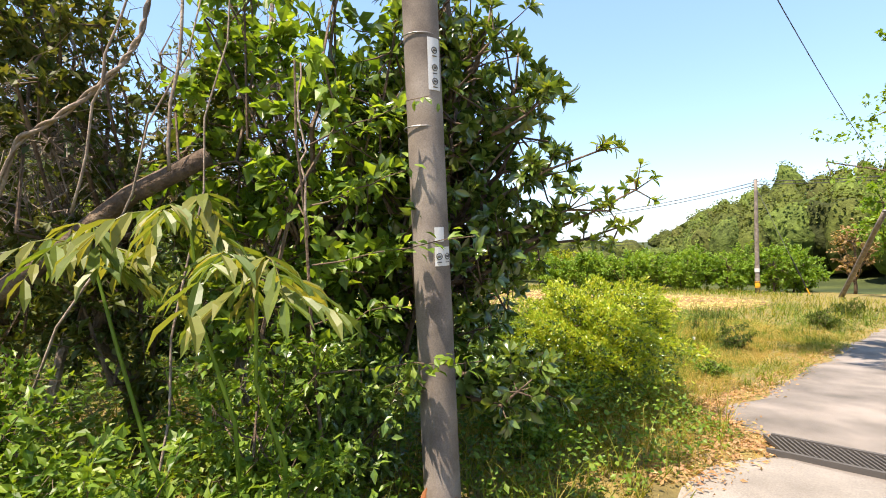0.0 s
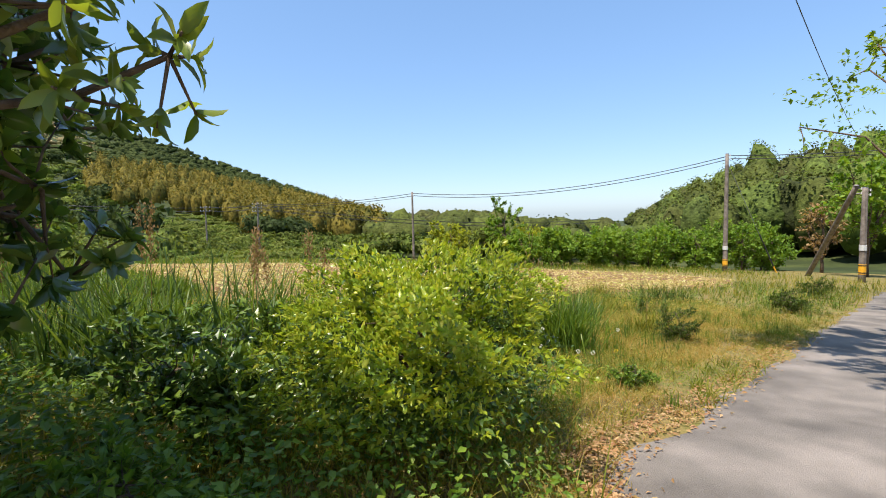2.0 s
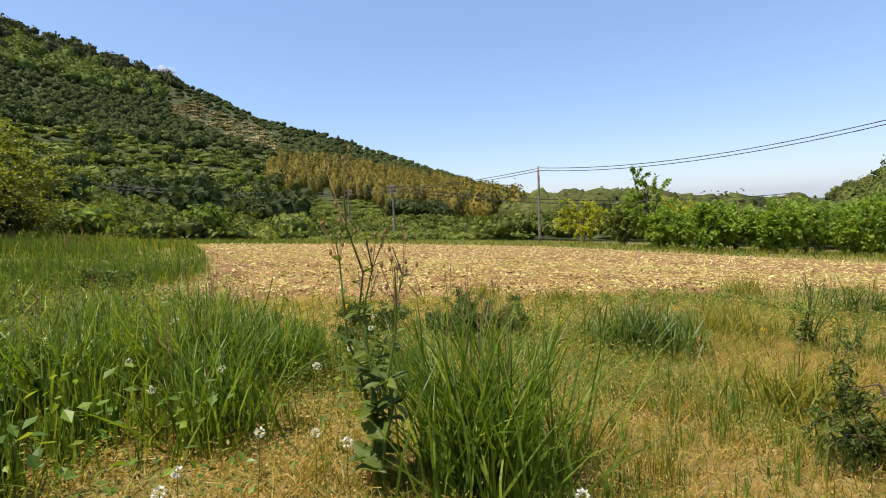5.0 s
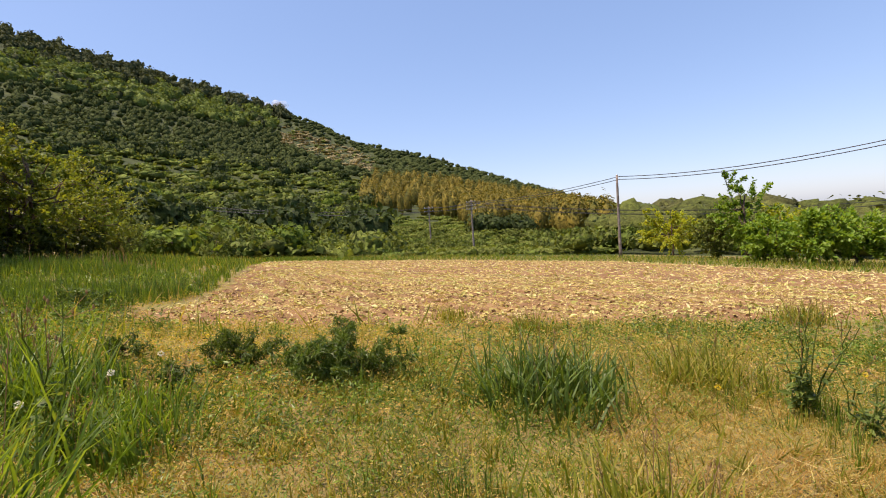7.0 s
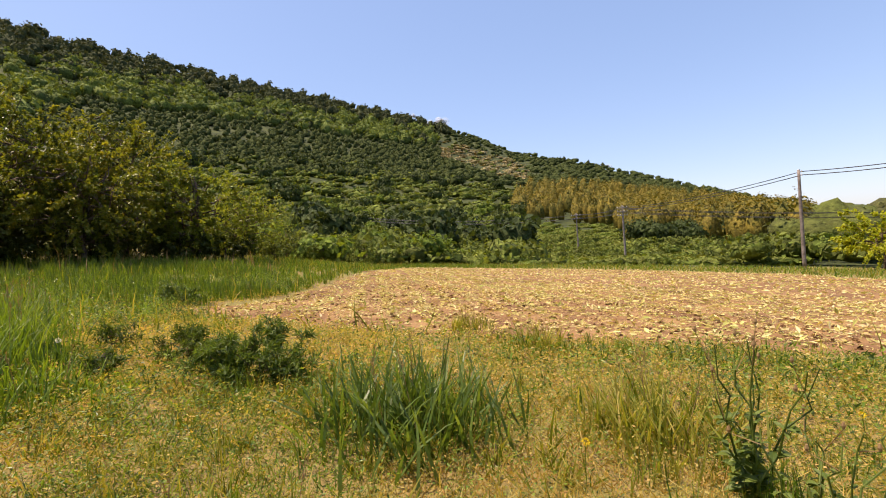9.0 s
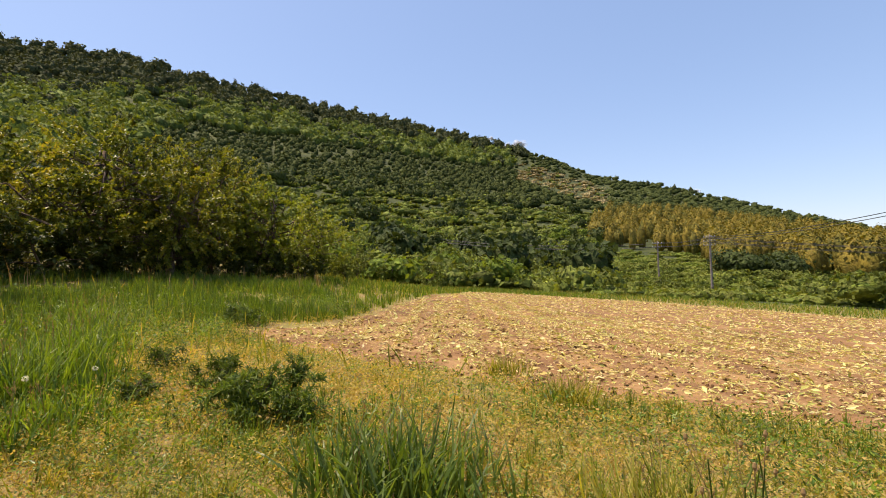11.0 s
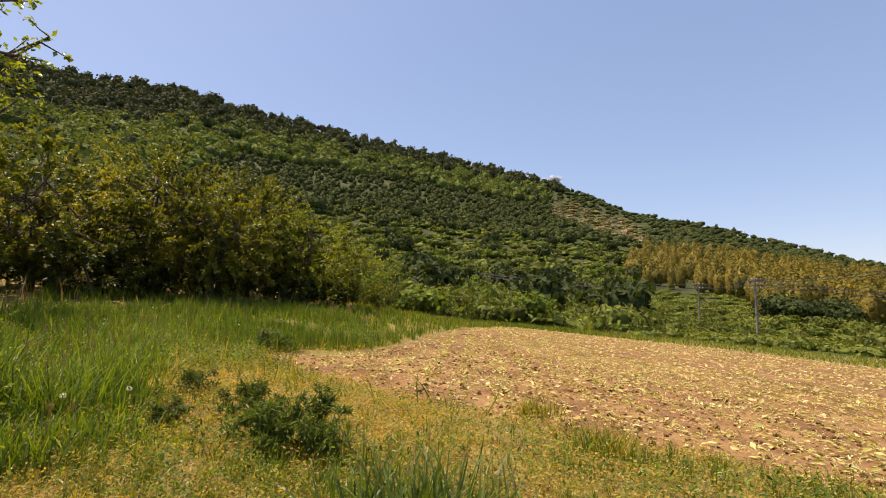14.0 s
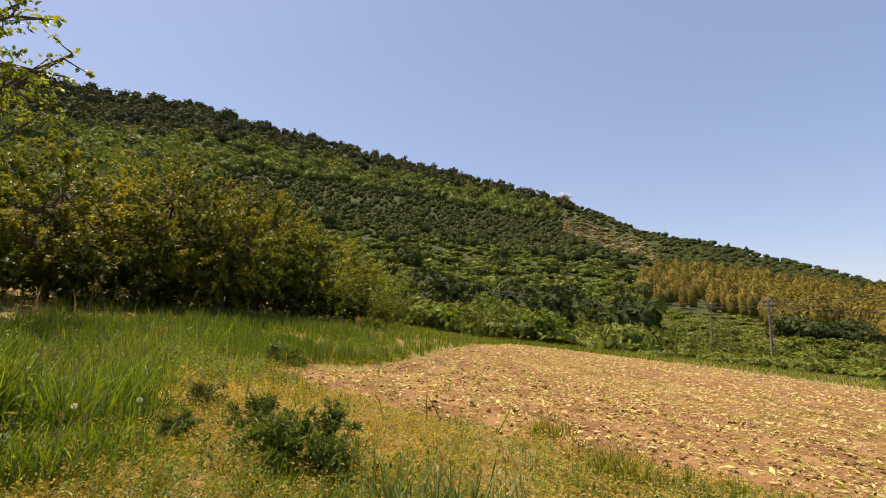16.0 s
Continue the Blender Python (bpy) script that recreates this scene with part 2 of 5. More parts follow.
def surface(name, stops, scale, rough=.9, bump=.3, bump_scale=60, detail=8, fleck=None, fleck_scale=200):
    """A rough surface: broad stains, fine grain, relief."""
    m, n, l, b = shader(name)
    co = n.new("ShaderNodeNewGeometry")
    t1 = n.new("ShaderNodeTexNoise")
    t1.inputs["Scale"].default_value, t1.inputs["Detail"].default_value = scale, detail
    l.new(co.outputs["Position"], t1.inputs["Vector"])
    r = ramp(n, stops)
    l.new(t1.outputs[0], r.inputs[0])
    colour = r.outputs[0]
    t2 = n.new("ShaderNodeTexNoise")
    t2.inputs["Scale"].default_value, t2.inputs["Detail"].default_value = bump_scale, 6
    l.new(co.outputs["Position"], t2.inputs["Vector"])
    mix = n.new("ShaderNodeMix")
    mix.data_type, mix.blend_type = "RGBA", "OVERLAY"
    mix.inputs[0].default_value = .45
    l.new(colour, mix.inputs[6])
    l.new(t2.outputs[0], mix.inputs[7])
    colour = mix.outputs[2]
    if fleck:
        v = n.new("ShaderNodeTexVoronoi")
        v.inputs["Scale"].default_value = fleck_scale
        l.new(co.outputs["Position"], v.inputs["Vector"])
        f = ramp(n, [(0.0, (1, 1, 1)), (.22, (0, 0, 0))])
        l.new(v.outputs[0], f.inputs[0])
        m2 = n.new("ShaderNodeMix")
        m2.data_type = "RGBA"
        l.new(f.outputs[0], m2.inputs[0])
        l.new(colour, m2.inputs[6])
        m2.inputs[7].default_value = (*fleck, 1)
        colour = m2.outputs[2]
    l.new(colour, b.inputs["Base Color"])
    b.inputs["Roughness"].default_value = rough
    b.inputs["Specular IOR Level"].default_value = .25
    bm = n.new("ShaderNodeBump")
    bm.inputs["Strength"].default_value, bm.inputs["Distance"].default_value = bump, .02
    l.new(t2.outputs[0], bm.inputs["Height"])
    l.new(bm.outputs[0], b.inputs["Normal"])
    return m


def plain(name, colour, rough=.5, metal=0.0):
    m, n, l, b = shader(name)
    t = n.new("ShaderNodeTexNoise")
    t.inputs["Scale"].default_value = 40
    r = ramp(n, [(.3, tuple(c * .8 for c in colour)), (.7, colour)])
    l.new(t.outputs[0], r.inputs[0])
    l.new(r.outputs[0], b.inputs["Base Color"])
    b.inputs["Roughness"].default_value, b.inputs["Metallic"].default_value = rough, metal
    return m


M_GROUND = surface("grassy_earth", [(.30, (.12, .095, .034)), (.45, (.22, .16, .055)), (.55, (.15, .14, .036)), (.7, (.3, .22, .08))], 1.3, .95, .8, 30)
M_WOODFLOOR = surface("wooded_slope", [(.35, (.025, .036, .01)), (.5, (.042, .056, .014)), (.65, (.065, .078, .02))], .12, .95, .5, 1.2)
M_SOIL = surface("red_soil", [(.3, (.125, .064, .027)), (.5, (.205, .112, .045)), (.7, (.28, .17, .07))], 1.1, .95, 1.0, 18, fleck=(.4, .32, .13), fleck_scale=45)
M_ASPHALT = surface("worn_asphalt", [(.3, (.125, .11, .095)), (.5, (.2, .175, .15)), (.7, (.29, .25, .215))], 1.6, .85, .6, 150, fleck=(.36, .32, .28), fleck_scale=110)
M_CONCRETE = surface("old_concrete", [(.3, (.165, .145, .122)), (.5, (.235, .21, .178)), (.7, (.3, .27, .23))], 1.5, .85, .25, 90)
M_POLE = surface("pole_concrete", [(.3, (.115, .095, .08)), (.5, (.19, .16, .135)), (.72, (.27, .235, .2))], 4.0, .85, .12, 140)
M_BARK = surface("brown_bark", [(.3, (.06, .042, .03)), (.55, (.13, .09, .06)), (.75, (.2, .15, .1))], 9, .9, .8, 45)
M_TWIG = surface("dead_wood", [(.3, (.16, .12, .09)), (.55, (.27, .21, .16)), (.75, (.36, .3, .24))], 12, .9, .6, 60)
M_LABEL = plain("pale_plate", (.62, .62, .6), .4)
M_INK = plain("dark_print", (.06, .06, .06), .6)
M_STEEL = plain("dull_steel", (.25, .25, .25), .5, .8)
M_GRATE = plain("dirty_grating", (.1, .09, .08), .8, .3)
M_WIRE = plain("black_cable", (.02, .02, .022), .5)
M_ORANGE = plain("orange_band", (.8, .4, .02), .5)
M_DEADLEAF = leafy("dead_leaf", [(.16, .06, .025), (.30, .12, .05), (.24, .1, .04)], .7, .25, .2)
M_TEA_DARK = leafy("tea_leaf_old", [(.05, .095, .016), (.12, .2, .028), (.21, .3, .044)], .32, .2, .55)
M_TEA_YOUNG = leafy("tea_leaf_young", [(.24, .35, .026), (.4, .49, .042), (.58, .6, .08)], .3, .45, .6)
M_EVERGREEN = leafy("glossy_leaf", [(.06, .11, .024), (.12, .19, .038), (.2, .28, .06)], .2, .38, 1.0)
M_EVER_YOUNG = leafy("glossy_leaf_young", [(.14, .21, .025), (.22, .29, .035), (.29, .34, .05)], .35, .45, .5)
M_VINE = leafy("vine_leaf", [(.09, .17, .02), (.18, .29, .032), (.27, .39, .05)], .42, .5)
M_SUMAC = leafy("compound_leaf", [(.1, .16, .028), (.17, .23, .04), (.27, .26, .06), (.13, .2, .035)], .45, .45, .4, single_leaves=True)
M_WEED = leafy("weed_leaf", [(.07, .145, .016), (.16, .27, .028), (.27, .38, .045)], .42, .45, .4)
M_GRASS = leafy("green_grass", [(.125, .155, .017), (.22, .25, .027), (.35, .34, .048), (.5, .4, .11)], .55, .45, .25)
M_TALL = leafy("tall_grass_blade", [(.07, .135, .013), (.14, .235, .022), (.25, .35, .042)], .45, .45, .35)
M_TUFT = leafy("deep_green_grass", [(.055, .105, .018), (.11, .18, .03), (.18, .26, .05)], .45, .42, .4)
M_GRASS_DARK = leafy("dark_grass", [(.04, .078, .013), (.085, .135, .021), (.145, .2, .032)], .55, .4, .25)
M_DRY = leafy("dry_grass", [(.42, .28, .075), (.58, .42, .12), (.46, .26, .07), (.34, .32, .06), (.7, .56, .23)], .65, .4, .3)
M_REED = leafy("dry_reed", [(.3, .2, .09), (.45, .31, .15)], .7, .3, .2)
M_LITTER = leafy("fallen_leaf", [(.4, .23, .1), (.52, .34, .17), (.34, .18, .08), (.6, .44, .24)], .75, .25, .15)
M_DOCK = leafy("dock_seed", [(.3, .17, .08), (.42, .27, .13), (.36, .25, .12)], .75, .3, .15)
M_THISTLE = leafy("thistle_leaf", [(.075, .125, .024), (.13, .19, .034), (.19, .255, .05)], .5, .4, .25, single_leaves=True)
M_HUSK = leafy("crop_litter", [(.5, .42, .12), (.64, .56, .19), (.8, .73, .36), (.44, .33, .13), (.42, .48, .11)], .7, .2, .3)
M_WHITE = leafy("white_petal", [(.75, .75, .7), (.85, .85, .8)], .6, .3, .2)
M_YELLOW = leafy("yellow_petal", [(.8, .6, .03), (.85, .65, .05)], .5, .3, .2)
M_ORCHARD = leafy("orchard_leaf", [(.045, .068, .012), (.12, .15, .02), (.24, .26, .032), (.36, .3, .046)], .45, .38, .35, .5)
# darker orchard leaf: shade beneath and behind the front trees is in its colour
M_ORCHARD_DARK = leafy("orchard_leaf_shaded", [(.035, .055, .012), (.075, .10, .018), (.16, .17, .028)], .5, .35, .3, .5)
M_ORCHARD_PALE = leafy("orchard_leaf_pale", [(.13, .17, .02), (.22, .27, .03), (.32, .36, .045)], .45, .45, .35, .5)
M_BRIGHT = leafy("bright_tree_leaf", [(.11, .21, .02), (.19, .32, .033), (.3, .42, .055)], .5, .45, .3, .6)
M_LIME = leafy("lime_tree_leaf", [(.28, .34, .02), (.40, .45, .03), (.5, .52, .06)], .5, .45, .3)
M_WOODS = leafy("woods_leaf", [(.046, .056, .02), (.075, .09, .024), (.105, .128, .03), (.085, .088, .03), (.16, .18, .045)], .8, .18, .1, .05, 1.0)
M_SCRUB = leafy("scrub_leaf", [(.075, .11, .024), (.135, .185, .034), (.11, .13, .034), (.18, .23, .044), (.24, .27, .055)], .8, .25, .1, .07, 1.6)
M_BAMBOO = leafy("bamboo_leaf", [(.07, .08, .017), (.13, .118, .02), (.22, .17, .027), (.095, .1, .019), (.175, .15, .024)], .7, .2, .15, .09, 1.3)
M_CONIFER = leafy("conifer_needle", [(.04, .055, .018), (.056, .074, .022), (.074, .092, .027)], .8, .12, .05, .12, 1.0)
# greyer than the nearer woods: haze over the hill put into the needles
M_HAZED_PINE = leafy("hazed_pine_needle", [(.042, .052, .024), (.06, .073, .031), (.085, .098, .04)], .8, .12, .05, .1, 1.0)
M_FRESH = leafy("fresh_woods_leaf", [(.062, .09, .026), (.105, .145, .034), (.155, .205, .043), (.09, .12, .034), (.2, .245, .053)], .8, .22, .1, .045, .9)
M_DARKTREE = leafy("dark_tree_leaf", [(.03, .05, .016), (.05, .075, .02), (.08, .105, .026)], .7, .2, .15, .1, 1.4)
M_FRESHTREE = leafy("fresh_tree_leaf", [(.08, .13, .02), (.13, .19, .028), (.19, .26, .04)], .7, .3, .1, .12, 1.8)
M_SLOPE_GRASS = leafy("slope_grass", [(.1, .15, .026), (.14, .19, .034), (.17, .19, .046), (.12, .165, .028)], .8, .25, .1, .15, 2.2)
M_HERB = leafy("verge_herb", [(.5, .35, .1), (.66, .5, .19), (.46, .38, .09), (.3, .31, .055), (.58, .44, .15), (.38, .36, .07)], .75, .45, .1)
M_CLOUD = plain("cloud_white", (.95, .95, .95), 1.0)
cn, cl = M_CLOUD.node_tree.nodes, M_CLOUD.node_tree.links
veil, clear_sky = cn.new("ShaderNodeMixShader"), cn.new("ShaderNodeBsdfTransparent")
veil.inputs[0].default_value = .14
cl.new(clear_sky.outputs[0], veil.inputs[1])
cl.new(cn["Principled BSDF"].outputs[0], veil.inputs[2])
cl.new(veil.outputs[0], cn["Material Output"].inputs[0])
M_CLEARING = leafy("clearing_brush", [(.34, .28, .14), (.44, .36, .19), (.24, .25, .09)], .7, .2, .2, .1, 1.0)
M_OLIVE = leafy("olive_leaf", [(.05, .075, .016), (.09, .115, .024), (.15, .155, .04)], .5, .35, .3)


# ---- the ground, the field and the road ----
def ground_sheet():
    n = 190
    s = np.linspace(-1, 1, n)
    k = 6.0
    gx, gy = 4 + 12 * np.sinh(k * s), 13 + 12 * np.sinh(k * s)
    X, Y = np.meshgrid(gx, gy)
    Z = height(X, Y)
    i = (np.arange(n - 1)[:, None] * n + np.arange(n - 1)[None]).ravel()
    F = np.stack([i, i + 1, i + n + 1, i + n], 1)
    ob = single("ground", (np.stack([X, Y, Z], -1).reshape(-1, 3), F), M_GROUND, "rough grassy earth sloping to wooded hills", kind="structure", smooth=True)
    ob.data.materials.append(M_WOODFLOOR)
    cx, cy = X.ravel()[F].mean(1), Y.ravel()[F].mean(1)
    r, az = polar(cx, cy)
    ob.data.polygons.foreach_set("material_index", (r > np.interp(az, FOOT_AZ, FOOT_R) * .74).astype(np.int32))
    return ob


FIELD_EDGE = [(-3.5, 14.55), (-1.6, 14.75), (0.2, 15.4), (1.5, 16.3), (3.1, 17.4), (4.9, 18.8), (9.8, 22.0), (13.5, 24.4), (17.0, 29.8), (15.8, 35.0),
              (10.4, 37.6), (-0.6, 43.6), (-12.5, 43.0), (-22.5, 38.0), (-24.0, 35.0), (-10.6, 23.1), (-5.4, 18.2), (-4.0, 16.1)]


def inside(poly, x, y):
    x, y = np.asarray(x, float), np.asarray(y, float)
    hit = np.zeros(x.shape, bool)
    for (ax, ay), (bx, by) in zip(poly, poly[1:] + poly[:1]):
        if ay != by:
            hit ^= ((ay > y) != (by > y)) & (x < (bx - ax) * (y - ay) / (by - ay) + ax)
    return hit


def edge_gap(poly, x, y, closed=True):
    """Distance to the nearest side."""
    best = np.full(np.shape(x), 1e9)
    pairs = zip(poly, poly[1:] + poly[:1]) if closed else zip(poly, poly[1:])
    for a, b in pairs:
        d = np.array(b) - np.array(a)
        t = np.clip(((x - a[0]) * d[0] + (y - a[1]) * d[1]) / (d @ d), 0, 1)
        best = np.minimum(best, np.hypot(x - a[0] - t * d[0], y - a[1] - t * d[1]))
    return best


def field_top(x, y):
    gap = edge_gap(FIELD_EDGE, x, y)
    clod = .5 * np.sin(x * 7.1 + 2 * np.sin(y * 3.3)) * np.sin(y * 6.3 + 1.7 * np.sin(x * 4.1)) + .5 * np.sin((x * .55 + y * .83) * 9.5)
    return height(x, y) + np.clip(gap, 0, .5) * .10 - .012 + .022 * clod * np.clip(gap * 2, 0, 1)


def field_sheet():
    """Tilled soil: a fine grid near the walk, a wide one beyond."""
    geos = []
    for (x0, x1, y0, y1, step) in ((-9, 14, 14, 27, .14), (-37, 18, 27, 49, .45), (-37, -9, 17, 27, .45), (14, 18, 17, 27, .45)):
        xs, ys = np.arange(x0, x1 + step / 2, step), np.arange(y0, y1 + step / 2, step)
        X, Y = np.meshgrid(xs, ys)
        n, m = X.shape
        i = (np.arange(n - 1)[:, None] * m + np.arange(m - 1)[None]).ravel()
        F = np.stack([i, i + 1, i + m + 1, i + m], 1)
        ok = inside(FIELD_EDGE, X.ravel()[F].mean(1), Y.ravel()[F].mean(1))
        V = np.stack([X, Y, field_top(X, Y)], -1).reshape(-1, 3)
        geos.append((V, F[ok]))
    return single("field", joined(geos), M_SOIL, "tilled reddish soil strewn with dry crop leaves", kind="structure", smooth=True)


ROAD_LEFT = [(-9, -6.4), (-4, -.6), (-1.3, 2.5), (0.35, 4.5), (1.35, 5.75), (2.25, 6.45), (2.5, 6.75), (2.45, 7.4), (2.83, 8.0), (3.66, 8.65), (4.96, 9.88),
             (7.57, 12.5), (12.4, 17.2), (18.2, 22.9), (23, 26.6), (32, 33), (46, 44)]


def road_strip(name, i0, i1, mat, label, lift):
    P = []
    for a, b in zip(ROAD_LEFT[i0:i1], ROAD_LEFT[i0 + 1:i1 + 1]):
        n = max(2, int(math.dist(a, b) / .25))
        P += [(a[0] + (b[0] - a[0]) * k / n, a[1] + (b[1] - a[1]) * k / n) for k in range(n)]
    P.append(ROAD_LEFT[i1])
    P = np.array(P)
    P[1:-1] += rng.normal(0, .018, (len(P) - 2, 2))
    side = np.array((.72, -.69))
    rows = []
    # the drain's line sets the square ends
    for w in np.linspace(0, 3.7, 15):
        q = P + side * w
        rows.append(np.column_stack([q, height(q[:, 0], q[:, 1]) + lift - (.035 if w in (0, 3.7) else 0)]))
    V = np.concatenate(rows)
    m = len(P)
    i = (np.arange(14)[:, None] * m + np.arange(m - 1)[None]).ravel()
    F = np.stack([i, i + m, i + m + 1, i + 1], 1)
    return single(name, (V, F), mat, label, kind="structure", smooth=True)


ground_sheet()
field_sheet()
road_strip("pavement", 0, 5, M_CONCRETE, "pale worn concrete lane surface", .03)
road_strip("road", 5, 16, M_ASPHALT, "narrow worn grey asphalt lane", .025)


def box_bm(bm, size, m):
    return bmesh.ops.create_cube(bm, size=1, matrix=m @ Matrix.Diagonal((*size, 1)))


# drain grating across the lane
def drain():
    a, side, ahead = Vector((2.36, 6.42, 0)), Vector((.80, -.60, 0)).normalized(), Vector((.60, .80, 0)).normalized()
    turn = math.atan2(side.y, side.x)
    at = (a.x, a.y, zat(a.x, a.y))
    top = thing("drain_grating", "dark steel drain grating set across the lane", "drain", at)
    slope = -math.degrees(math.atan2(zat(a.x, a.y) - zat(a.x + side.x * 3, a.y + side.y * 3), 3))
    M = Matrix.Translation((a.x, a.y, zat(a.x, a.y) + .04)) @ Matrix.Rotation(turn, 4, "Z") @ Matrix.Rotation(radians(-slope), 4, "Y")
    for off in (0, .34):
        bm = bmesh.new()
        box_bm(bm, (3.6, .03, .05), M @ Matrix.Translation((1.8, off, 0)))
        part("rail", bm, M_GRATE, top)
    for k in range(88):
        bm = bmesh.new()
        box_bm(bm, (.012, .32, .035), M @ Matrix.Translation((.03 + k * .041, .17, .002)) @ Matrix.Rotation(.5, 4, "Z"))
        part("bar", bm, M_GRATE, top)


drain()


# ---- poles and wires ----
def utility_pole(x, y, top_z, r0, r1, label, band=False, arms=0, lean=(0, 0), mat=None):
    z = zat(x, y) - .15
    ob = thing("utility_pole", label, "utility pole", (x, y, zat(x, y)), "poles along the lane and field")
    k = np.linspace(0, 1, 9)[:, None]
    P = np.array((x, y, z)) + k * np.array((lean[0], lean[1], top_z - z))
    part("shaft", tube(P, np.linspace(r0, r1, 9), 16), mat or M_POLE, ob, smooth=True)
    top = P[-1]
    part("cap", tube([top, top + (0, 0, .03)], (r1 * 1.08, r1 * .8), 12), M_STEEL, ob)
    for i in range(arms):
        zz = top_z - .3 - .55 * i
        bm = bmesh.new()
        box_bm(bm, (1.5, .08, .08), Matrix.Translation((x + lean[0], y + lean[1] - r1, zz)) @ Matrix.Rotation(.5, 4, "Z"))
        arm = part("crossarm", bm, M_STEEL, ob)
        for s in (-.65, -.25, .25, .65):
            c = np.array((x + lean[0] + s * math.cos(.5), y + lean[1] - r1 + s * math.sin(.5), zz + .04))
            part("insulator", tube([c, c + (0, 0, .08), c + (0, 0, .16)], (.03, .05, .025), 8), M_LABEL, ob)
    if not arms:
        for dz in (.15, .4):
            c = np.array((x + lean[0], y + lean[1], top_z - dz))
            part("bracket", tube([c, c + (.2, -.1, .02)], (.02, .02), 6), M_STEEL, ob)
            part("insulator", tube([c + (.2, -.1, -.05), c + (.2, -.1, .08)], (.035, .03), 8), M_LABEL, ob)
    if band:
        zb = zat(x, y) + .45
        part("warning_band", tube([(x, y, zb), (x, y, zb + .55)], (r0 * 1.03, r0 * 1.01), 16), M_ORANGE, ob, "orange warning band")
        for dz in (.05, .45):
            part("stripe", tube([(x, y, zb + dz), (x, y, zb + dz + .06)], (r0 * 1.05, r0 * 1.05), 16), M_WIRE, ob, "black stripe")
        part("number_plate", tube([(x - .02, y - .02, zb + 1.3), (x - .02, y - .02, zb + 1.6)], (r0, r0 * .99), 16), M_LABEL, ob, "pale number plate")
    return ob


NEAR_POLE = (-.14, 5.18)
POLES = {"p1": (-1.76, 54.7, 3.95), "p2": (23.9, 42.6, 5.75), "p3": (24.3, 30.6, 2.4), "p4": (-36.5, 80.5, 3.8), "p6": (-27.0, 77.5, 4.1), "p5": (-43.0, 27.0, 6.1)}
utility_pole(*POLES["p1"], .14, .09, "grey concrete utility pole at the field's far edge")
utility_pole(*POLES["p2"], .19, .12, "grey concrete utility pole with orange warning band beside field", band=True)
utility_pole(*POLES["p3"], .17, .13, "short grey pole with orange band at the lane edge", band=True)
utility_pole(26.6, 37.6, 2.5, .16, .13, "pale pole leaning as a prop beside the lane", lean=(-2.6, -6.8))
utility_pole(*POLES["p4"], .15, .1, "far utility pole with crossarms below the hill", arms=2)
utility_pole(*POLES["p6"], .17, .11, "far utility pole with crossarms and wires", arms=3)
utility_pole(*POLES["p5"], .13, .09, "thin utility pole among trees at the hill's foot", arms=1)


def near_pole():
    x, y = NEAR_POLE
    z = zat(x, y)
    ob = thing("utility_pole", "weathered brown-grey concrete pole with pale plates, close to bushes", "utility pole", (x, y, z), "poles along the lane and field")
    P = np.column_stack([np.linspace(x + .03, x - .06, 25), np.full(25, y), np.linspace(z - .2, 7.0, 25)])
    part("shaft", tube(P, np.linspace(.102, .088, 25), 28), M_POLE, ob, smooth=True)
    for h, w, t, nm in ((1.62, .10, .10, "number_plate"), (1.735, .055, .075, "tag_plate"), (2.62, .075, .27, "tall_plate")):
        r = .1035
        cx = x + .03 - .09 * (h - z + .2) / (7.2 - z)
        a0 = -.84 if nm != "tag_plate" else -1.02
        if nm == "tall_plate":
            a0 = -.86
        angs = np.linspace(a0 - w / r / 2, a0 + w / r / 2, 7)
        V, F = [], []
        for rr in (r - .003, r):
            for zz in (h - t / 2, h + t / 2):
                V += [(cx + rr * math.cos(a), y + rr * math.sin(a), zz) for a in angs]
        for j in range(6):
            F.append((14 + j, 15 + j, 22 + j, 21 + j))
            F.append((j, 14 + j, 15 + j, 1 + j))
            F.append((7 + j, 8 + j, 22 + j, 21 + j))
        F += [(0, 7, 21, 14), (6, 20, 27, 13)]
        plate = part(nm, (V, np.array(F)), M_LABEL, ob, "pale printed plate")
        if nm != "tag_plate":
            for k, (da, dz) in enumerate(((-.25, .0), (.25, .0)) if nm == "number_plate" else ((0, .07), (0, -.02), (0, -.09))):
                c = np.array((cx + (r + .002) * math.cos(a0 + da), y + (r + .002) * math.sin(a0 + da), h + dz))
                out = np.array((math.cos(a0 + da), math.sin(a0 + da), 0))
                s = np.array((-out[1], out[0], 0))
                ring = [c + .016 * (math.cos(t_) * s + math.sin(t_) * np.array((0, 0, 1))) for t_ in np.linspace(0, 2 * math.pi, 17)]
                part("mark", tube(ring, .0025, 4), M_INK, plate, "dark round mark")
                part("mark", tube([c - .006 * s, c + .006 * s], .006, 5), M_INK, plate, "dark printed bar")
                part("mark", tube([c - .014 * s - (0, 0, .03), c + .014 * s - (0, 0, .03)], .0025, 4), M_INK, plate, "dark printed bar")
    for h in (2.3, 2.78):
        ring = [(x - .015 + .1 * math.cos(a), y + .1 * math.sin(a), h) for a in np.linspace(0, 2 * math.pi, 25)]
        part("wire_tie", tube(ring, .004, 5), M_STEEL, ob, "thin steel tie")
    return ob


near_pole()


def wire(a, b, sag, r=.012):
    P = bend(a, b, 0, 24, sag)
    single("overhead_wire", tube(P, r, 5), M_WIRE, "black overhead cable between poles", "cable", "overhead wires", at=tuple(P[0]), smooth=True)


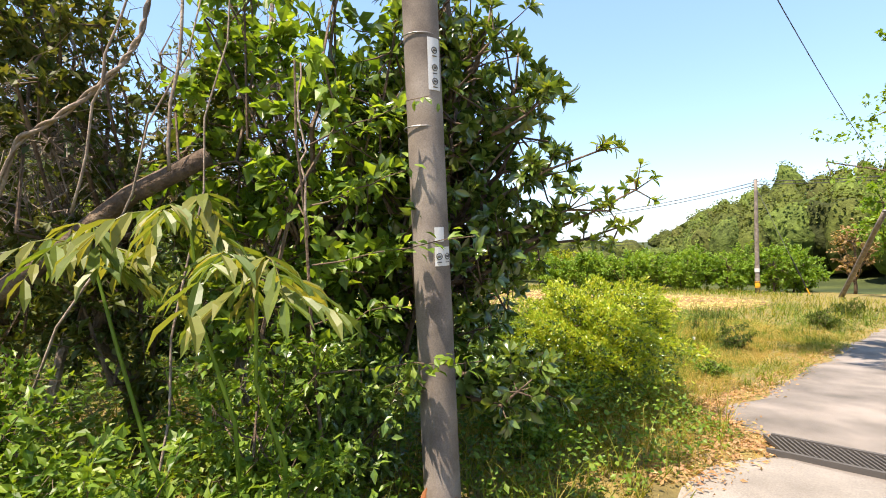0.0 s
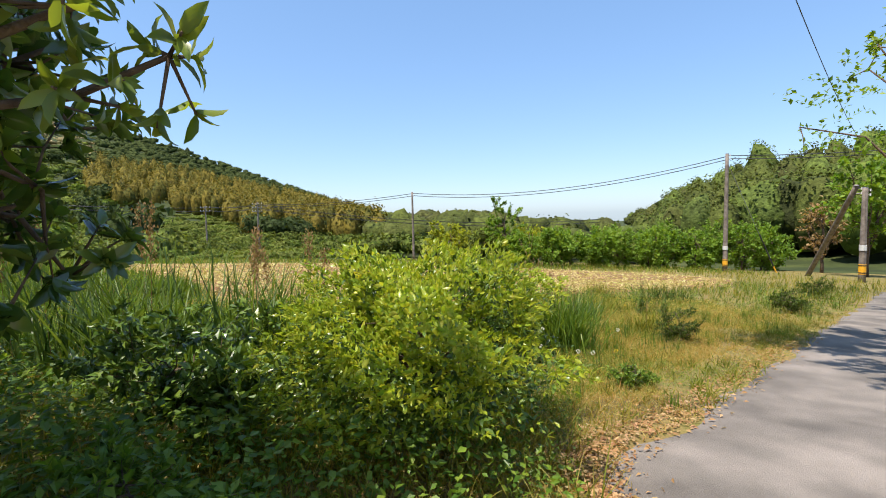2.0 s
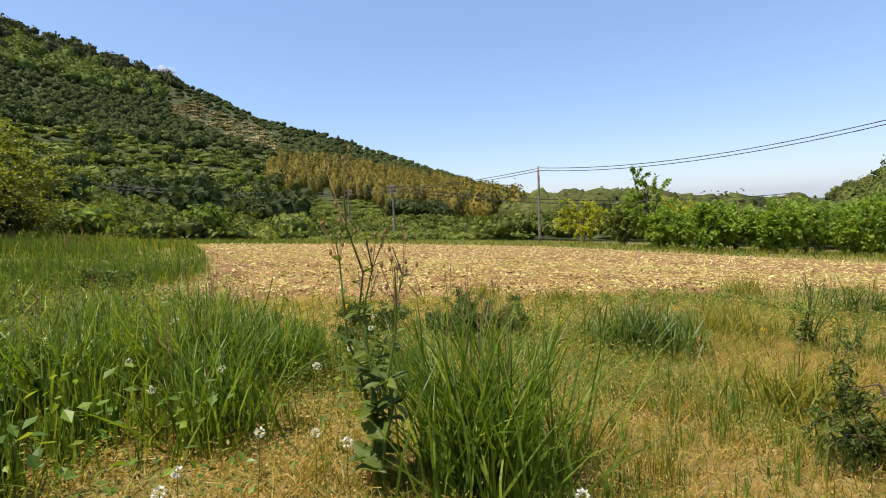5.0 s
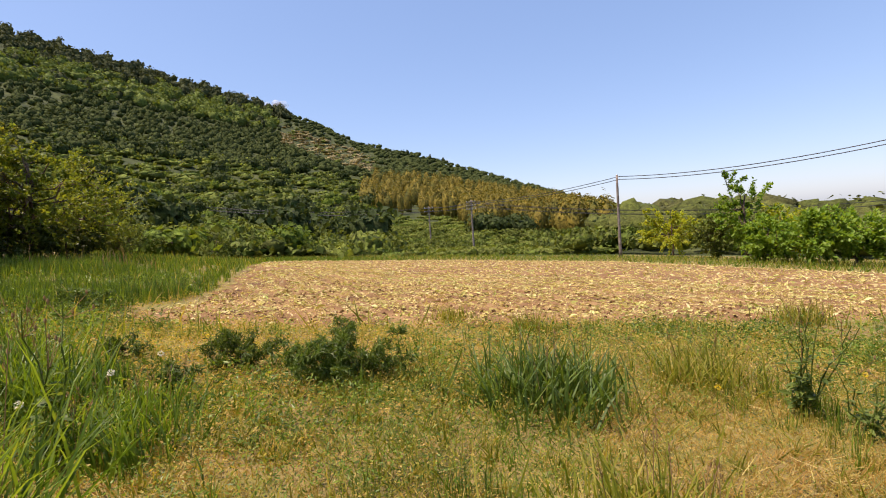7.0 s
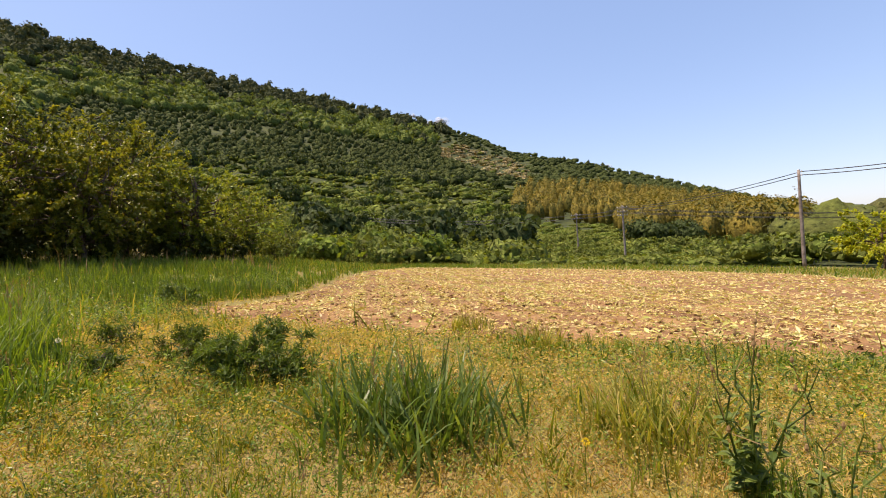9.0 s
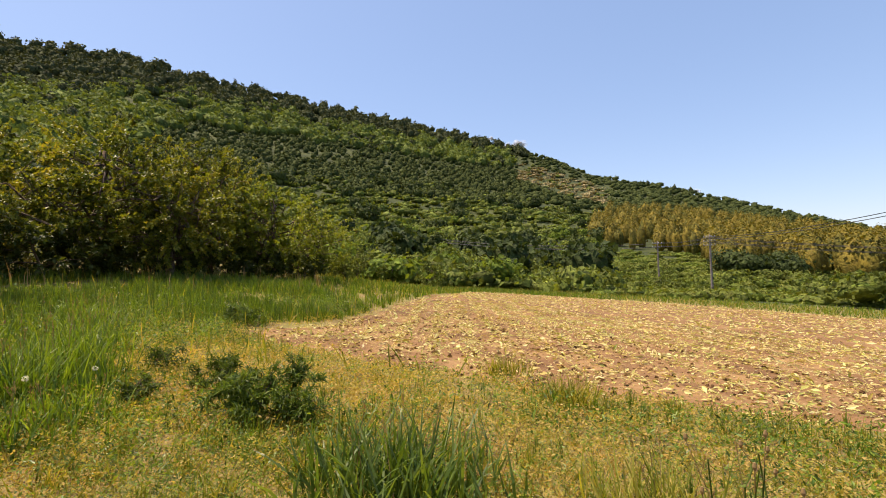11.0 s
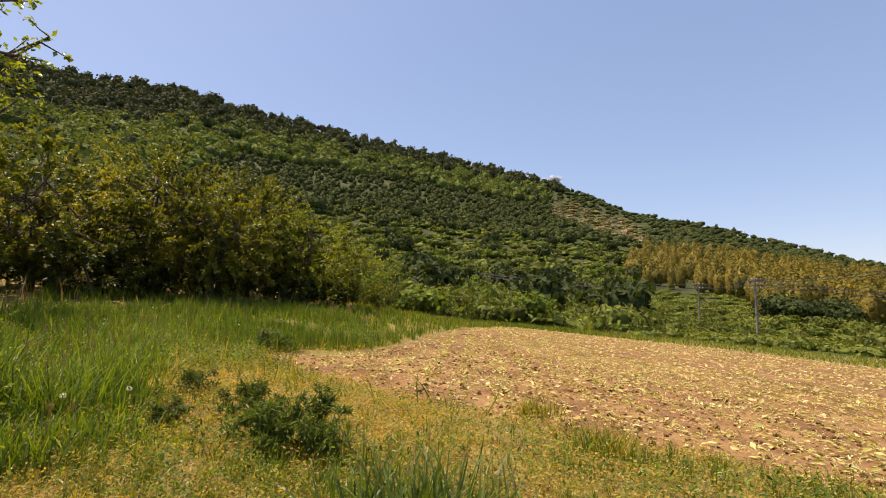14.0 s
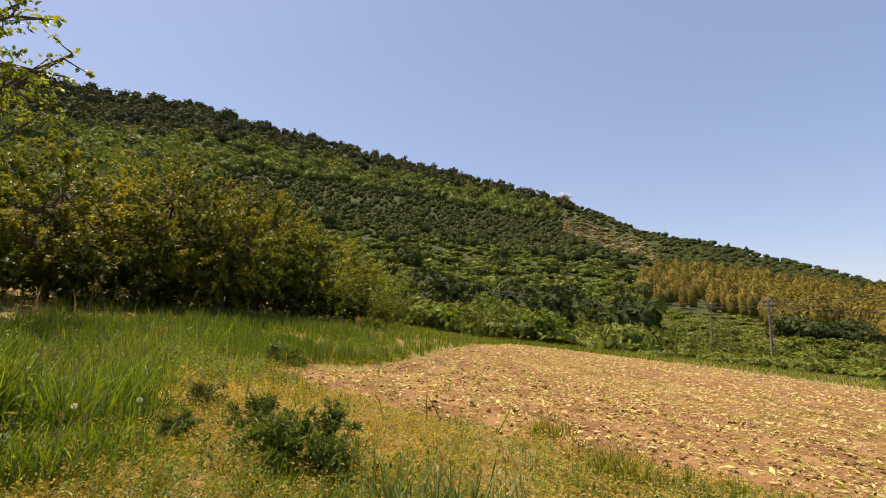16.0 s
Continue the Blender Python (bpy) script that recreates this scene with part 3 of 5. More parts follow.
for dz in (.15, .4):
    x1, y1, z1 = POLES["p1"]
    x2, y2, z2 = POLES["p2"]
    wire((x1 + .2, y1 - .1, z1 - dz), (x2 + .2, y2 - .1, z2 - dz), 1.15, .03)
    wire((x1 + .2, y1 - .1, z1 - dz), (-27.0, 77.5, 4.1 - dz - .1), .5, .03)
    wire((x2 + .2, y2 - .1, z2 - dz), (46, 33, 6.5 - dz), .6, .03)
for s in (-.5, .5):
    for dz in (.3, .85):
        wire((-27.0 + s, 77.5 + s * .5, 4.0 - dz), (-36.5 + s, 80.5 + s * .5, 3.9 - dz), .25, .03)
        wire((-36.5 + s, 80.5 + s * .5, 3.8 - dz), (-75 + s, 66, 7.0 - dz), .8, .03)
        wire((-27.0 + s, 77.5 + s * .5, 4.0 - dz), (32 + s, 96, 0.4 - dz), 1.6, .03)
wire((NEAR_POLE[0], NEAR_POLE[1], 6.6), (24.3, 30.6, 4.4), .7, .009)


def stay_wire():
    a, b = np.array((23.95, 42.5, 4.9)), np.array((27.6, 42.0, zat(27.6, 42.0)))
    ob = thing("stay_wire", "steel stay wire with dark cover beside the pole", "cable", tuple(b), "overhead wires")
    part("wire", tube([b - (0, 0, .05), a], .02, 6), M_STEEL, ob)
    part("cover", tube([b + (a - b) * .02, b + (a - b) * .36], .05, 8), M_WIRE, ob, "black plastic cover")
    part("foot_band", tube([b + (a - b) * .0, b + (a - b) * .06], .055, 8), M_ORANGE, ob, "orange band")


stay_wire()


def guard_rail():
    a, b = np.array((33.4, 36.6)), np.array((37.4, 39.6))
    ob = thing("guard_rail", "pale metal guard rail at the lane's bend", "railing", (a[0], a[1], zat(*a)))
    for k in np.linspace(0, 1, 5):
        p = a + (b - a) * k
        z = zat(*p)
        part("post", tube([(p[0], p[1], z - .1), (p[0], p[1], z + 1.0)], .05, 8), M_LABEL, ob)
    for h in (.35, .65, .95):
        part("rail", tube([(*a, zat(*a) + h), (*b, zat(*b) + h)], .035, 6), M_LABEL, ob)


guard_rail()


# ---- far woods ----
def ball(level):
    bm = bmesh.new()
    bmesh.ops.create_icosphere(bm, subdivisions=level, radius=1)
    out = np.array([v.co[:] for v in bm.verts]), np.array([[v.index for v in f.verts] for f in bm.faces])
    bm.free()
    return out


BALLS = {1: ball(1), 2: ball(2), 3: ball(3)}


def crowns(name, label, mat, X, Y, wide, tall, quads, size, stem=.25, pointed=0.0, level=2, core=.86, rag=.4):
    """Many far trees as one mesh: lumpy crowns with loose sprays of leaves round them."""
    X, Y = np.asarray(X), np.asarray(Y)
    n = len(X)
    wide, tall = np.broadcast_to(wide, n), np.broadcast_to(tall, n)
    Z = height(X, Y)
    phase = rng.uniform(0, 6.28, (n, 1, 6))
    C = np.stack([X, Y, Z + tall * (.5 + stem * .5)], -1)[:, None]

    def shell(q, rad):
        a, b, c = q[..., 0], q[..., 1], q[..., 2]
        lump = 1 + .24 * np.sin(a * 4 + phase[..., 0]) * np.sin(b * 4.5 + phase[..., 1]) + .16 * np.sin(c * 6 + phase[..., 2] + a * 3) + .13 * np.sin(a * 9 + phase[..., 3]) * np.sin(c * 8 + b * 7 + phase[..., 4])
        slim = 1 - pointed * np.clip(c * .5 + .5, 0, 1)
        w = wide[:, None] * .5 * slim * lump * rad
        return C + np.stack([a * w, b * w, c * (tall * (.5 - stem * .5))[:, None] * (lump * .5 + .5) * rad], -1)

    T, F = BALLS[level]
    m = len(T)
    q = np.broadcast_to(T, (n, m, 3)) + rng.normal(0, .085, (n, m, 3))
    solid = (shell(q, core + 0 * q[..., 0]).reshape(-1, 3), (F[None] + (np.arange(n) * m)[:, None, None]).reshape(-1, 3))
    q = unit(rng.normal(0, 1, (n, quads, 3)))
    q[..., 2] = np.where(q[..., 2] < -.35, -q[..., 2], q[..., 2])
    P = shell(q, rng.uniform(core - .05, 1.06, (n, quads)))
    N = unit(q + rng.normal(0, rag, q.shape))
    D = np.cross(N, rng.normal(0, 1, q.shape))
    s = (size * wide[:, None] * rng.uniform(.6, 1.3, (n, quads))).ravel()
    loose = scatter(P.reshape(-1, 3), D.reshape(-1, 3), N.reshape(-1, 3), s, s, TUFT)
    return single(name, joined([solid, loose]), mat, label, "woods", kind="stuff", smooth=True)


def sown(n, az0, az1, k0, k1, power=1.0):
    """Places on the hillside by bearing and by how far up the slope."""
    az = rng.uniform(az0, az1, n)
    foot, crest = np.interp(az, FOOT_AZ, FOOT_R), np.interp(az, CREST_AZ, CREST_R)
    k = k0 + (k1 - k0) * rng.uniform(0, 1, n) ** power
    r = foot + (crest - foot) * k
    return 6 - r * np.sin(np.radians(az)), 12 + r * np.cos(np.radians(az)), az, k


def zoned(n, az0, az1, e0, e1):
    """Places on the hillside by bearing and by how high they stand between the foot and the crest as seen from the field."""
    x, y, az, k = sown(n * 6, az0, az1, -.02, 1.0)
    r = np.hypot(x - 6, y - 12)
    e = (height(x, y) - .7) / r / np.tan(np.radians(np.interp(az, CREST_AZ, CREST_EL)))
    low, high = (v(az) if callable(v) else v for v in (e0, e1))
    m = np.flatnonzero((e > low) & (e < high))[:n]
    return x[m], y[m], az[m], e[m]


def felled(az, e):
    return (az > 37.5) & (az < 47.5) & (e > .68 + (az - 42) * .006) & (e < .88)


def woods():
    pine_foot = lambda az: np.interp(az, (47, 60, 85, 100), (.95, .93, .9, .8))
    x, y, az, e = zoned(1000, 46.5, 115, lambda az: pine_foot(az) - .03, 1.2)
    crowns("ridge_pines", "dark ragged pines along the ridge", M_HAZED_PINE, x, y, rng.uniform(6, 12, len(x)), rng.uniform(5, 10, len(x)), 30, 0.15, -.2, .1, level=1, rag=1.0)
    x, y, az, e = zoned(620, 46.5, 115, .97, 1.2)
    crowns("ridge_pines", "close dark trees on the ridge's brow", M_HAZED_PINE, x, y, rng.uniform(6, 11, len(x)), rng.uniform(3.5, 6, len(x)), 24, 0.13, -.4, .0, level=1, rag=1.0)
    x, y, az, e = zoned(560, 48, 115, lambda az: np.interp(az, (48, 85, 95), (.8, .74, .45)), pine_foot)
    crowns("hillside_woods", "fresh green broadleaf woods below the ridge", M_FRESH, x, y, rng.uniform(8, 16, len(x)), rng.uniform(6, 9.5, len(x)), 60, 0.11, -.35, level=1, rag=1.0)
    x, y, az, e = zoned(260, 48, 115, lambda az: np.interp(az, (48, 85, 95), (.8, .76, .5)), 1.0)
    crowns("hillside_woods", "dark pines among the broadleaf woods", M_HAZED_PINE, x, y, rng.uniform(6, 9, len(x)), rng.uniform(6, 9.5, len(x)), 34, 0.14, -.1, .2, level=1, rag=1.0)
    x, y, az, e = zoned(2100, 46, 93, .5, lambda az: np.interp(az, (46, 70, 85, 93), (.86, .83, .76, .6)))
    m = ~felled(az, e)
    x, y = x[m], y[m]
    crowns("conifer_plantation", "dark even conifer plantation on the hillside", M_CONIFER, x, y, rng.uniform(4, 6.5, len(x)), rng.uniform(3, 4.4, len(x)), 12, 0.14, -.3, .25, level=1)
    x, y, az, e = zoned(1500, 10, 47, lambda az: np.interp(az, (10, 30, 47), (.5, .6, .56)), 1.06)
    m = ~felled(az, e)
    x, y = x[m], y[m]
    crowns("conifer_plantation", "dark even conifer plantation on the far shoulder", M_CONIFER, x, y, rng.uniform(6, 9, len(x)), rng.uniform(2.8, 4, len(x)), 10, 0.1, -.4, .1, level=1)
    x, y, az, e = zoned(7, 24, 42, .97, 1.02)
    crowns("ridge_pines", "scattered small trees on the lower ridge", M_HAZED_PINE, x, y, rng.uniform(4, 6, len(x)), rng.uniform(5, 7.5, len(x)), 30, 0.15, .0, .5, level=2)
    x, y, az, e = zoned(260, 37, 48, .66, .9)
    m = felled(az, e)
    crowns("clearing_brush", "pale brown felled clearing on the hillside", M_CLEARING, x[m], y[m], rng.uniform(6, 10, m.sum()), rng.uniform(.8, 1.6, m.sum()), 16, 0.1, .0, level=1)
    x, y, az, e = zoned(40, 37, 48, .66, .9)
    m = felled(az, e)
    crowns("clearing_brush", "low dark bushes on the felled clearing", M_SCRUB, x[m], y[m], rng.uniform(3, 5, m.sum()), rng.uniform(2, 3, m.sum()), 16, 0.15, .0, level=2)
    # scrub below the plantation: pale low growth, and dark rounded trees with their own shade
    x, y, az, e = zoned(1900, 38, 104, -9, .58)
    m = np.hypot(x - 6, y - 12) > 48
    x, y = x[m], y[m]
    near = np.hypot(x - 6, y - 12) < 150
    for m, q, s in ((near, 110, .085), (~near, 18, .11)):
        crowns("slope_scrub", "low pale green scrub on the slope", M_SCRUB, x[m], y[m], (1 if q > 50 else 1.5) * (2.5 + 4.5 * rng.uniform(0, 1, m.sum()) ** 1.5), 1.2 + 2.2 * rng.uniform(0, 1, m.sum()) ** 2, q, s, -.15, level=1, core=.8, rag=.8)
    x, y, az, e = zoned(95, 38, 104, -9, .58)
    m = np.hypot(x - 6, y - 12) > 72
    x, y = x[m], y[m]
    crowns("slope_scrub", "dark rounded trees among the slope scrub", M_DARKTREE, x, y, rng.uniform(5, 10, len(x)), rng.uniform(4, 7, len(x)), 220, 0.085, .02, level=1, core=.78, rag=.8)
    x, y, az, e = zoned(45, 38, 104, -9, .35)
    crowns("slope_scrub", "fresh green young trees at the hill's foot", M_FRESHTREE, x, y, rng.uniform(3, 5.5, len(x)), rng.uniform(2.2, 3.8, len(x)), 220, 0.085, .0, level=1, core=.72)
    x, y, az, k = sown(420, 12, 41, -.03, .19)
    m = ~inside(FIELD_EDGE, x, y) & (edge_gap(FIELD_EDGE, x, y) > 10)
    x, y = x[m], y[m]
    crowns("slope_grass", "pale green grassy terraces under the grove", M_SLOPE_GRASS, x, y, rng.uniform(4, 8, len(x)), rng.uniform(.5, 1.1, len(x)), 110, 0.05, -.3, level=1, core=.75)
    x, y, az, e = zoned(1000, 9, 39.5, -9, lambda az: np.interp(az, (9, 20, 30, 37, 39.5), (.5, .6, .68, .6, .3)))
    r = np.hypot(x - 6, y - 12)
    m = (r > np.interp(az, (9, 20, 26, 29, 39), (95, 105, 110, 150, 165)))
    crowns("bamboo_grove", "golden yellow bamboo grove on the lower slope", M_BAMBOO, x[m], y[m], rng.uniform(3.2, 6, m.sum()), rng.uniform(6.5, 9.5, m.sum()), 110, 0.08, -.3, .15, level=1, core=.8)
    x, y, az, k = sown(6, 15, 26, .07, .12)
    crowns("valley_scrub", "dark green trees before the bamboo", M_DARKTREE, x, y, rng.uniform(6, 10, len(x)), rng.uniform(3.6, 5.2, len(x)), 420, 0.06, .02, level=1, core=.75)
    x, y, az, k = sown(430, -19, 12, .05, 1.0)
    crowns("valley_woods", "green valley woods and far low hill", M_WOODS, x, y, rng.uniform(6, 11, len(x)), rng.uniform(5, 8, len(x)), 22, 0.07, -.2, level=2, core=.95)
    x, y, az, k = sown(90, 12, 40, .0, .1)
    crowns("valley_scrub", "green scrub at the foot of the grove", M_SCRUB, x, y, rng.uniform(2, 4, len(x)), rng.uniform(1.0, 2.4, len(x)), 130, 0.085, .0, level=1, core=.75, rag=.8)
    x, y, az, k = sown(110, -22, 15, -.05, .05)
    crowns("valley_scrub", "green bushes filling the valley past the field", M_SCRUB, x, y, rng.uniform(3, 6, len(x)), rng.uniform(2, 3.6, len(x)), 150, 0.08, .03, level=1, core=.75, rag=.8)
    x, y, az, k = sown(170, -62, -20, .05, 1.0)
    h = np.interp(az, (-62, -42, -33, -27, -20), (13, 11.5, 12, 10, 6)) * rng.uniform(.75, 1.1, len(x))
    fresh = rng.uniform(0, 1, len(x)) < .35
    for m, mat, pt, text in ((~fresh, M_WOODS, .25, "tall dark evergreen woods on the rise beyond the lane"), (fresh, M_FRESH, .1, "lighter broadleaf trees in the dark woods beyond the lane")):
        crowns("dark_woods", text, mat, x[m], y[m], rng.uniform(5, 10, m.sum()), h[m], 260, 0.04, .0, pt, level=2)
    x, y, az, k = sown(150, -180, 180, .1, .8)
    m = (az < -62) | (az > 118)
    crowns("woods_behind", "green woods closing the view behind the lane", M_WOODS, x[m], y[m], rng.uniform(6, 9, m.sum()), rng.uniform(6, 10, m.sum()), 30, 0.12, level=1)


woods()


def clouds():
    for az, el, d, w in ((47.4, 14.2, 1600, 36), (50.5, 15.2, 1700, 14), (28.6, 7.4, 1800, 14)):
        P, R = [], []
        c = np.array((6 - d * math.sin(radians(az)), 12 + d * math.cos(radians(az)), d * math.tan(radians(el))))
        side = np.array((math.cos(radians(az)), math.sin(radians(az)), 0))
        bm = bmesh.new()
        for k in range(24):
            q = c + side * rng.normal(0, w * .5) + (0, 0, rng.normal(0, w * .16))
            bmesh.ops.create_icosphere(bm, subdivisions=3, radius=w * rng.uniform(.16, .4), matrix=Matrix.Translation(q))
        for v in bm.verts:
            v.co += Vector(noise.noise_vector(v.co * .08)) * w * .1
        ob = part("cloud", bm, M_CLOUD, None)
        tagged(ob, "small white cloud behind the ridge", "cloud", "clouds", "structure")


clouds()


# ---- trees in the middle distance ----
def tree(name, label, x, y, tall, wide, mat, clumps, size, group="", stem=.25, limbs=9, wood=None, kind=DIAMOND, lop=(0, 0), base=0.0):
    """A tree: tapered trunk and limbs, and a crown of many leaves with gaps."""
    z = zat(x, y)
    ob = thing(name, label, "tree", (x, y, z), group)
    mid = np.array((x + lop[0], y + lop[1], z + tall * (.5 + stem * .5)))
    rz = tall * (.5 - stem * .5)
    geo, ends = grow((x, y, z - .2), (x + lop[0] * .6, y + lop[1] * .6, z + tall * .75), max(.05, tall * .022), mid, wide * .5, wide * .5, rz, limbs, 7, .06, 6, low=base or stem * .6)
    part("trunk", geo, wood or M_BARK, ob, smooth=True)
    ends += [(mid, mid + unit(rng.normal(0, 1, 3)) * (wide * .5, wide * .5, rz) * rng.uniform(.75, 1.0)) for _ in range(limbs * 4)]
    part("crown", leaf_sprays(ends, max(1, clumps // len(ends)), size, .62, kind, .38, .1, .4), mat, ob, kind="stuff")
    return ob


ROW = "bright green trees along the field"
for i, (x, y, h, w) in enumerate(((8.5, 47.5, 3.0, 3.4), (10.6, 44.8, 3.3, 3.6), (12.6, 46.6, 3.5, 3.8), (14.6, 45.0, 3.6, 3.8), (16.8, 46.8, 4.0, 4.2), (19.0, 45.2, 3.8, 4.0), (21.2, 47.4, 4.3, 4.4),
                                  (23.6, 46.6, 4.0, 4.2), (25.8, 48.2, 4.6, 4.6), (28.0, 47.0, 4.5, 4.6), (30.4, 48.0, 4.6, 4.4), (32.4, 49.6, 3.6, 4.0))):
    tree("broadleaf_tree", "low bright green broadleaf tree beyond the field", x, y, h, w, M_BRIGHT, 3600, .24, ROW, .01, 14, kind=DIAMOND)
tree("lime_green_tree", "rounded yellow-green tree at the field's far edge", 2.2, 58.0, 4.7, 6.0, M_LIME, 7000, .2, stem=.02, limbs=12)
tree("broadleaf_tree", "taller pale green tree at the field's far edge", 7.4, 50.5, 6.2, 4.6, M_BRIGHT, 6500, .2, stem=.08, limbs=10)
tree("broadleaf_tree", "small yellowish green tree at the field's far edge", 9.9, 51.5, 4.2, 4.0, M_LIME, 1500, .28, stem=.06)
tree("broadleaf_tree", "small green tree at the field's far edge", 5.4, 53.0, 3.6, 3.4, M_SCRUB, 1800, .28, stem=.05)
tree("broadleaf_tree", "pale green roadside tree beyond the leaning prop", 31.5, 38.5, 9.0, 6.0, M_BRIGHT, 3200, .32, stem=.3)
tree("broadleaf_tree", "reddish brown budding tree at the wood's edge", 33.5, 45.0, 6.5, 3.6, M_REED, 1200, .25, stem=.3)

ORCH = "old orchard trees"
for x, y, h, w, n, old in ((-12.6, 9.0, 5.1, 6.8, 24000, 0), (-14.6, 12.0, 6.0, 6.6, 23000, 0), (-12.9, 14.0, 4.6, 5.0, 16000, 1), (-15.8, 15.6, 5.6, 6.0, 19000, 0), (-15.4, 18.2, 4.5, 5.4, 14000, 2), (-17.2, 20.6, 3.6, 4.6, 8000, 2)):
    text = ("spreading old orchard tree with yellowing young leaves", "dark spreading orchard tree with crooked limbs", "small orchard tree with pale yellow-green leaves")[old]
    tree("orchard_tree", text, x, y, h, w, (M_ORCHARD, M_ORCHARD, M_ORCHARD_PALE)[old], n, .115, ORCH, .05, 26, base=.15, kind=DIAMOND)
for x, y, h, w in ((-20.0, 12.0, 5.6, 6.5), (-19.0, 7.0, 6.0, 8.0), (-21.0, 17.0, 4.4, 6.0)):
    tree("orchard_tree", "low orchard tree behind, leaves coloured dark for shade", x, y, h, w, M_ORCHARD_DARK, 3500, .2, ORCH, .02, 12, kind=DIAMOND)
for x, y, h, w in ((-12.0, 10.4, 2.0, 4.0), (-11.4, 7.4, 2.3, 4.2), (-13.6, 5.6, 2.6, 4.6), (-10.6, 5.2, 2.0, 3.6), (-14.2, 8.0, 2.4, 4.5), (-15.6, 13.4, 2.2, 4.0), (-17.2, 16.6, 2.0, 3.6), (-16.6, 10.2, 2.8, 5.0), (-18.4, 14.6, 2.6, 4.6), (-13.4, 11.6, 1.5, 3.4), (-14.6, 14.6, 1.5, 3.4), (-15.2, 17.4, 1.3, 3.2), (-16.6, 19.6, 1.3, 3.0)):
    tree("bush", "undergrowth with the orchard's shade put into dark leaves", x, y, h, w, M_ORCHARD_DARK, 2600, .15, "undergrowth in the orchard", .01, 9, kind=DIAMOND)
tree("sapling", "tall sparse sapling with pale young leaves", -8.2, 6.2, 8.6, 4.2, M_EVER_YOUNG, 2600, .14, stem=.45, limbs=14, lop=(.2, 1.7))
for x, y, h, w in ((-22, 21.5, 2.2, 3.0), (-20.5, 23.5, 1.6, 2.4), (-24.5, 26, 2.6, 3.2), (-27, 30, 2.0, 3.0), (-30, 35.5, 2.4, 3.2)):
    tree("bush", "brownish green bush by the field's far side", x, y, h, w, M_SCRUB, 1500, .16, "bushes by the field", .03, 8)

LANE = "lane trees"
tree("overhanging_tree", "green tree reaching over the lane with fresh leaves", 9.8, 6.6, 10.0, 5.4, M_BRIGHT, 17000, .14, LANE, .64, 28, lop=(-3.9, 2.0))
tree("overhanging_tree", "green tree reaching over the lane with fresh leaves", 11.4, 4.2, 7.4, 6.0, M_BRIGHT, 2200, .15, LANE, .4, 14, lop=(-1.0, .8))
tree("overhanging_tree", "green tree reaching over the lane with fresh leaves", 16.9, 10.7, 8.6, 6.4, M_BRIGHT, 9500, .14, LANE, .45, 24, lop=(-3.6, 2.6))
tree("overhanging_tree", "green tree reaching over the lane with fresh leaves", 19.8, 16.2, 8.5, 8.0, M_BRIGHT, 3000, .18, LANE, .42, 16, lop=(-3.6, 3.0))
tree("overhanging_tree", "green tree reaching over the lane with fresh leaves", 28.0, 23.0, 9.0, 8.0, M_BRIGHT, 3000, .2, LANE, .35, 14, lop=(-1.6, 1.6))


# ---- the thicket by the near pole ----
def whorls(ends, leaves, size, slim):
    """Rosettes of long leaves at the twigs' ends."""
    A, B = np.array([e[0] for e in ends]), np.array([e[1] for e in ends])
    n = len(A)
    along = unit(B - A)
    ref = unit(np.cross(along, rng.normal(0, 1, (n, 3))))
    ref2 = np.cross(along, ref)
    P, D, N = [], [], []
    for k in range(leaves):
        a = 2.4 * k + rng.uniform(0, .6, (n, 1))
        out = np.cos(a) * ref + np.sin(a) * ref2
        d = unit(out * (.9 if k < leaves * .7 else .45) + along * .55 + rng.normal(0, .3, (n, 3)) + (0, 0, -.12))
        P.append(B - along * rng.uniform(0, .05, (n, 1)))
        D.append(d)
        N.append(unit(along + rng.normal(0, .25, (n, 3))))
    L = size * rng.uniform(.7, 1.2, n * leaves)
    return scatter(np.concatenate(P), np.concatenate(D), np.concatenate(N), L, L * slim, LEAF12)


def evergreen(x, y):
    z = zat(x, y)
    ob = thing("evergreen_tree", "dark glossy-leaved evergreen tree behind the near pole", "tree", (x, y, z))
    geo, ends = grow((x, y, z - .1), (x + .15, y + .25, 3.6), .055, (x + .06, y + .33, 2.2), .88, .85, 1.5, 96, 9, .05, 6, low=.2)
    # long limb that reaches out over the verge
    for a, b in (((x, y, 1.45), (1.14, 5.68, 1.98)), ((x, y, 1.4), (1.05, 5.75, 1.75)), ((x, y + .1, 1.75), (.85, 5.5, 2.2)), ((x, y, 1.6), (.95, 5.6, 1.85)), ((x, y, .75), (.44, 5.2, .98)), ((x + .1, y, .6), (.5, 5.35, .8)), ((x, y, .7), (.3, 5.1, .9)), ((x, y, 2.1), (.6, 5.5, 2.6))):
        limb = bend(a, b, .03, 5)
        geo = joined([geo, tube(limb, np.linspace(.02, .006, 6), 6)])
        for j in (2, 3, 4, 5):
            for _ in range(5):
                tip = limb[j] + unit(rng.normal(0, 1, 3) + (.3, 0, .5)) * rng.uniform(.05, .17)
                geo = joined([geo, tube([limb[j], tip], (.005, .003), 4)])
                ends.append((limb[j], tip))
    part("trunk", geo, M_BARK, ob, smooth=True)
    old = [e for e in ends if e[1][0] < .75]
    young = [e for e in ends if e[1][0] >= .45 or rng.uniform() < .12]
    part("crown", whorls(old, 10, .098, .42), M_EVERGREEN, ob, "dark glossy leaves", kind="stuff", smooth=True)
    part("new_foliage", whorls(young, 8, .072, .38), M_EVER_YOUNG, ob, "pale young leaves", kind="stuff", smooth=True)
    return ob


evergreen(-.2, 5.72)


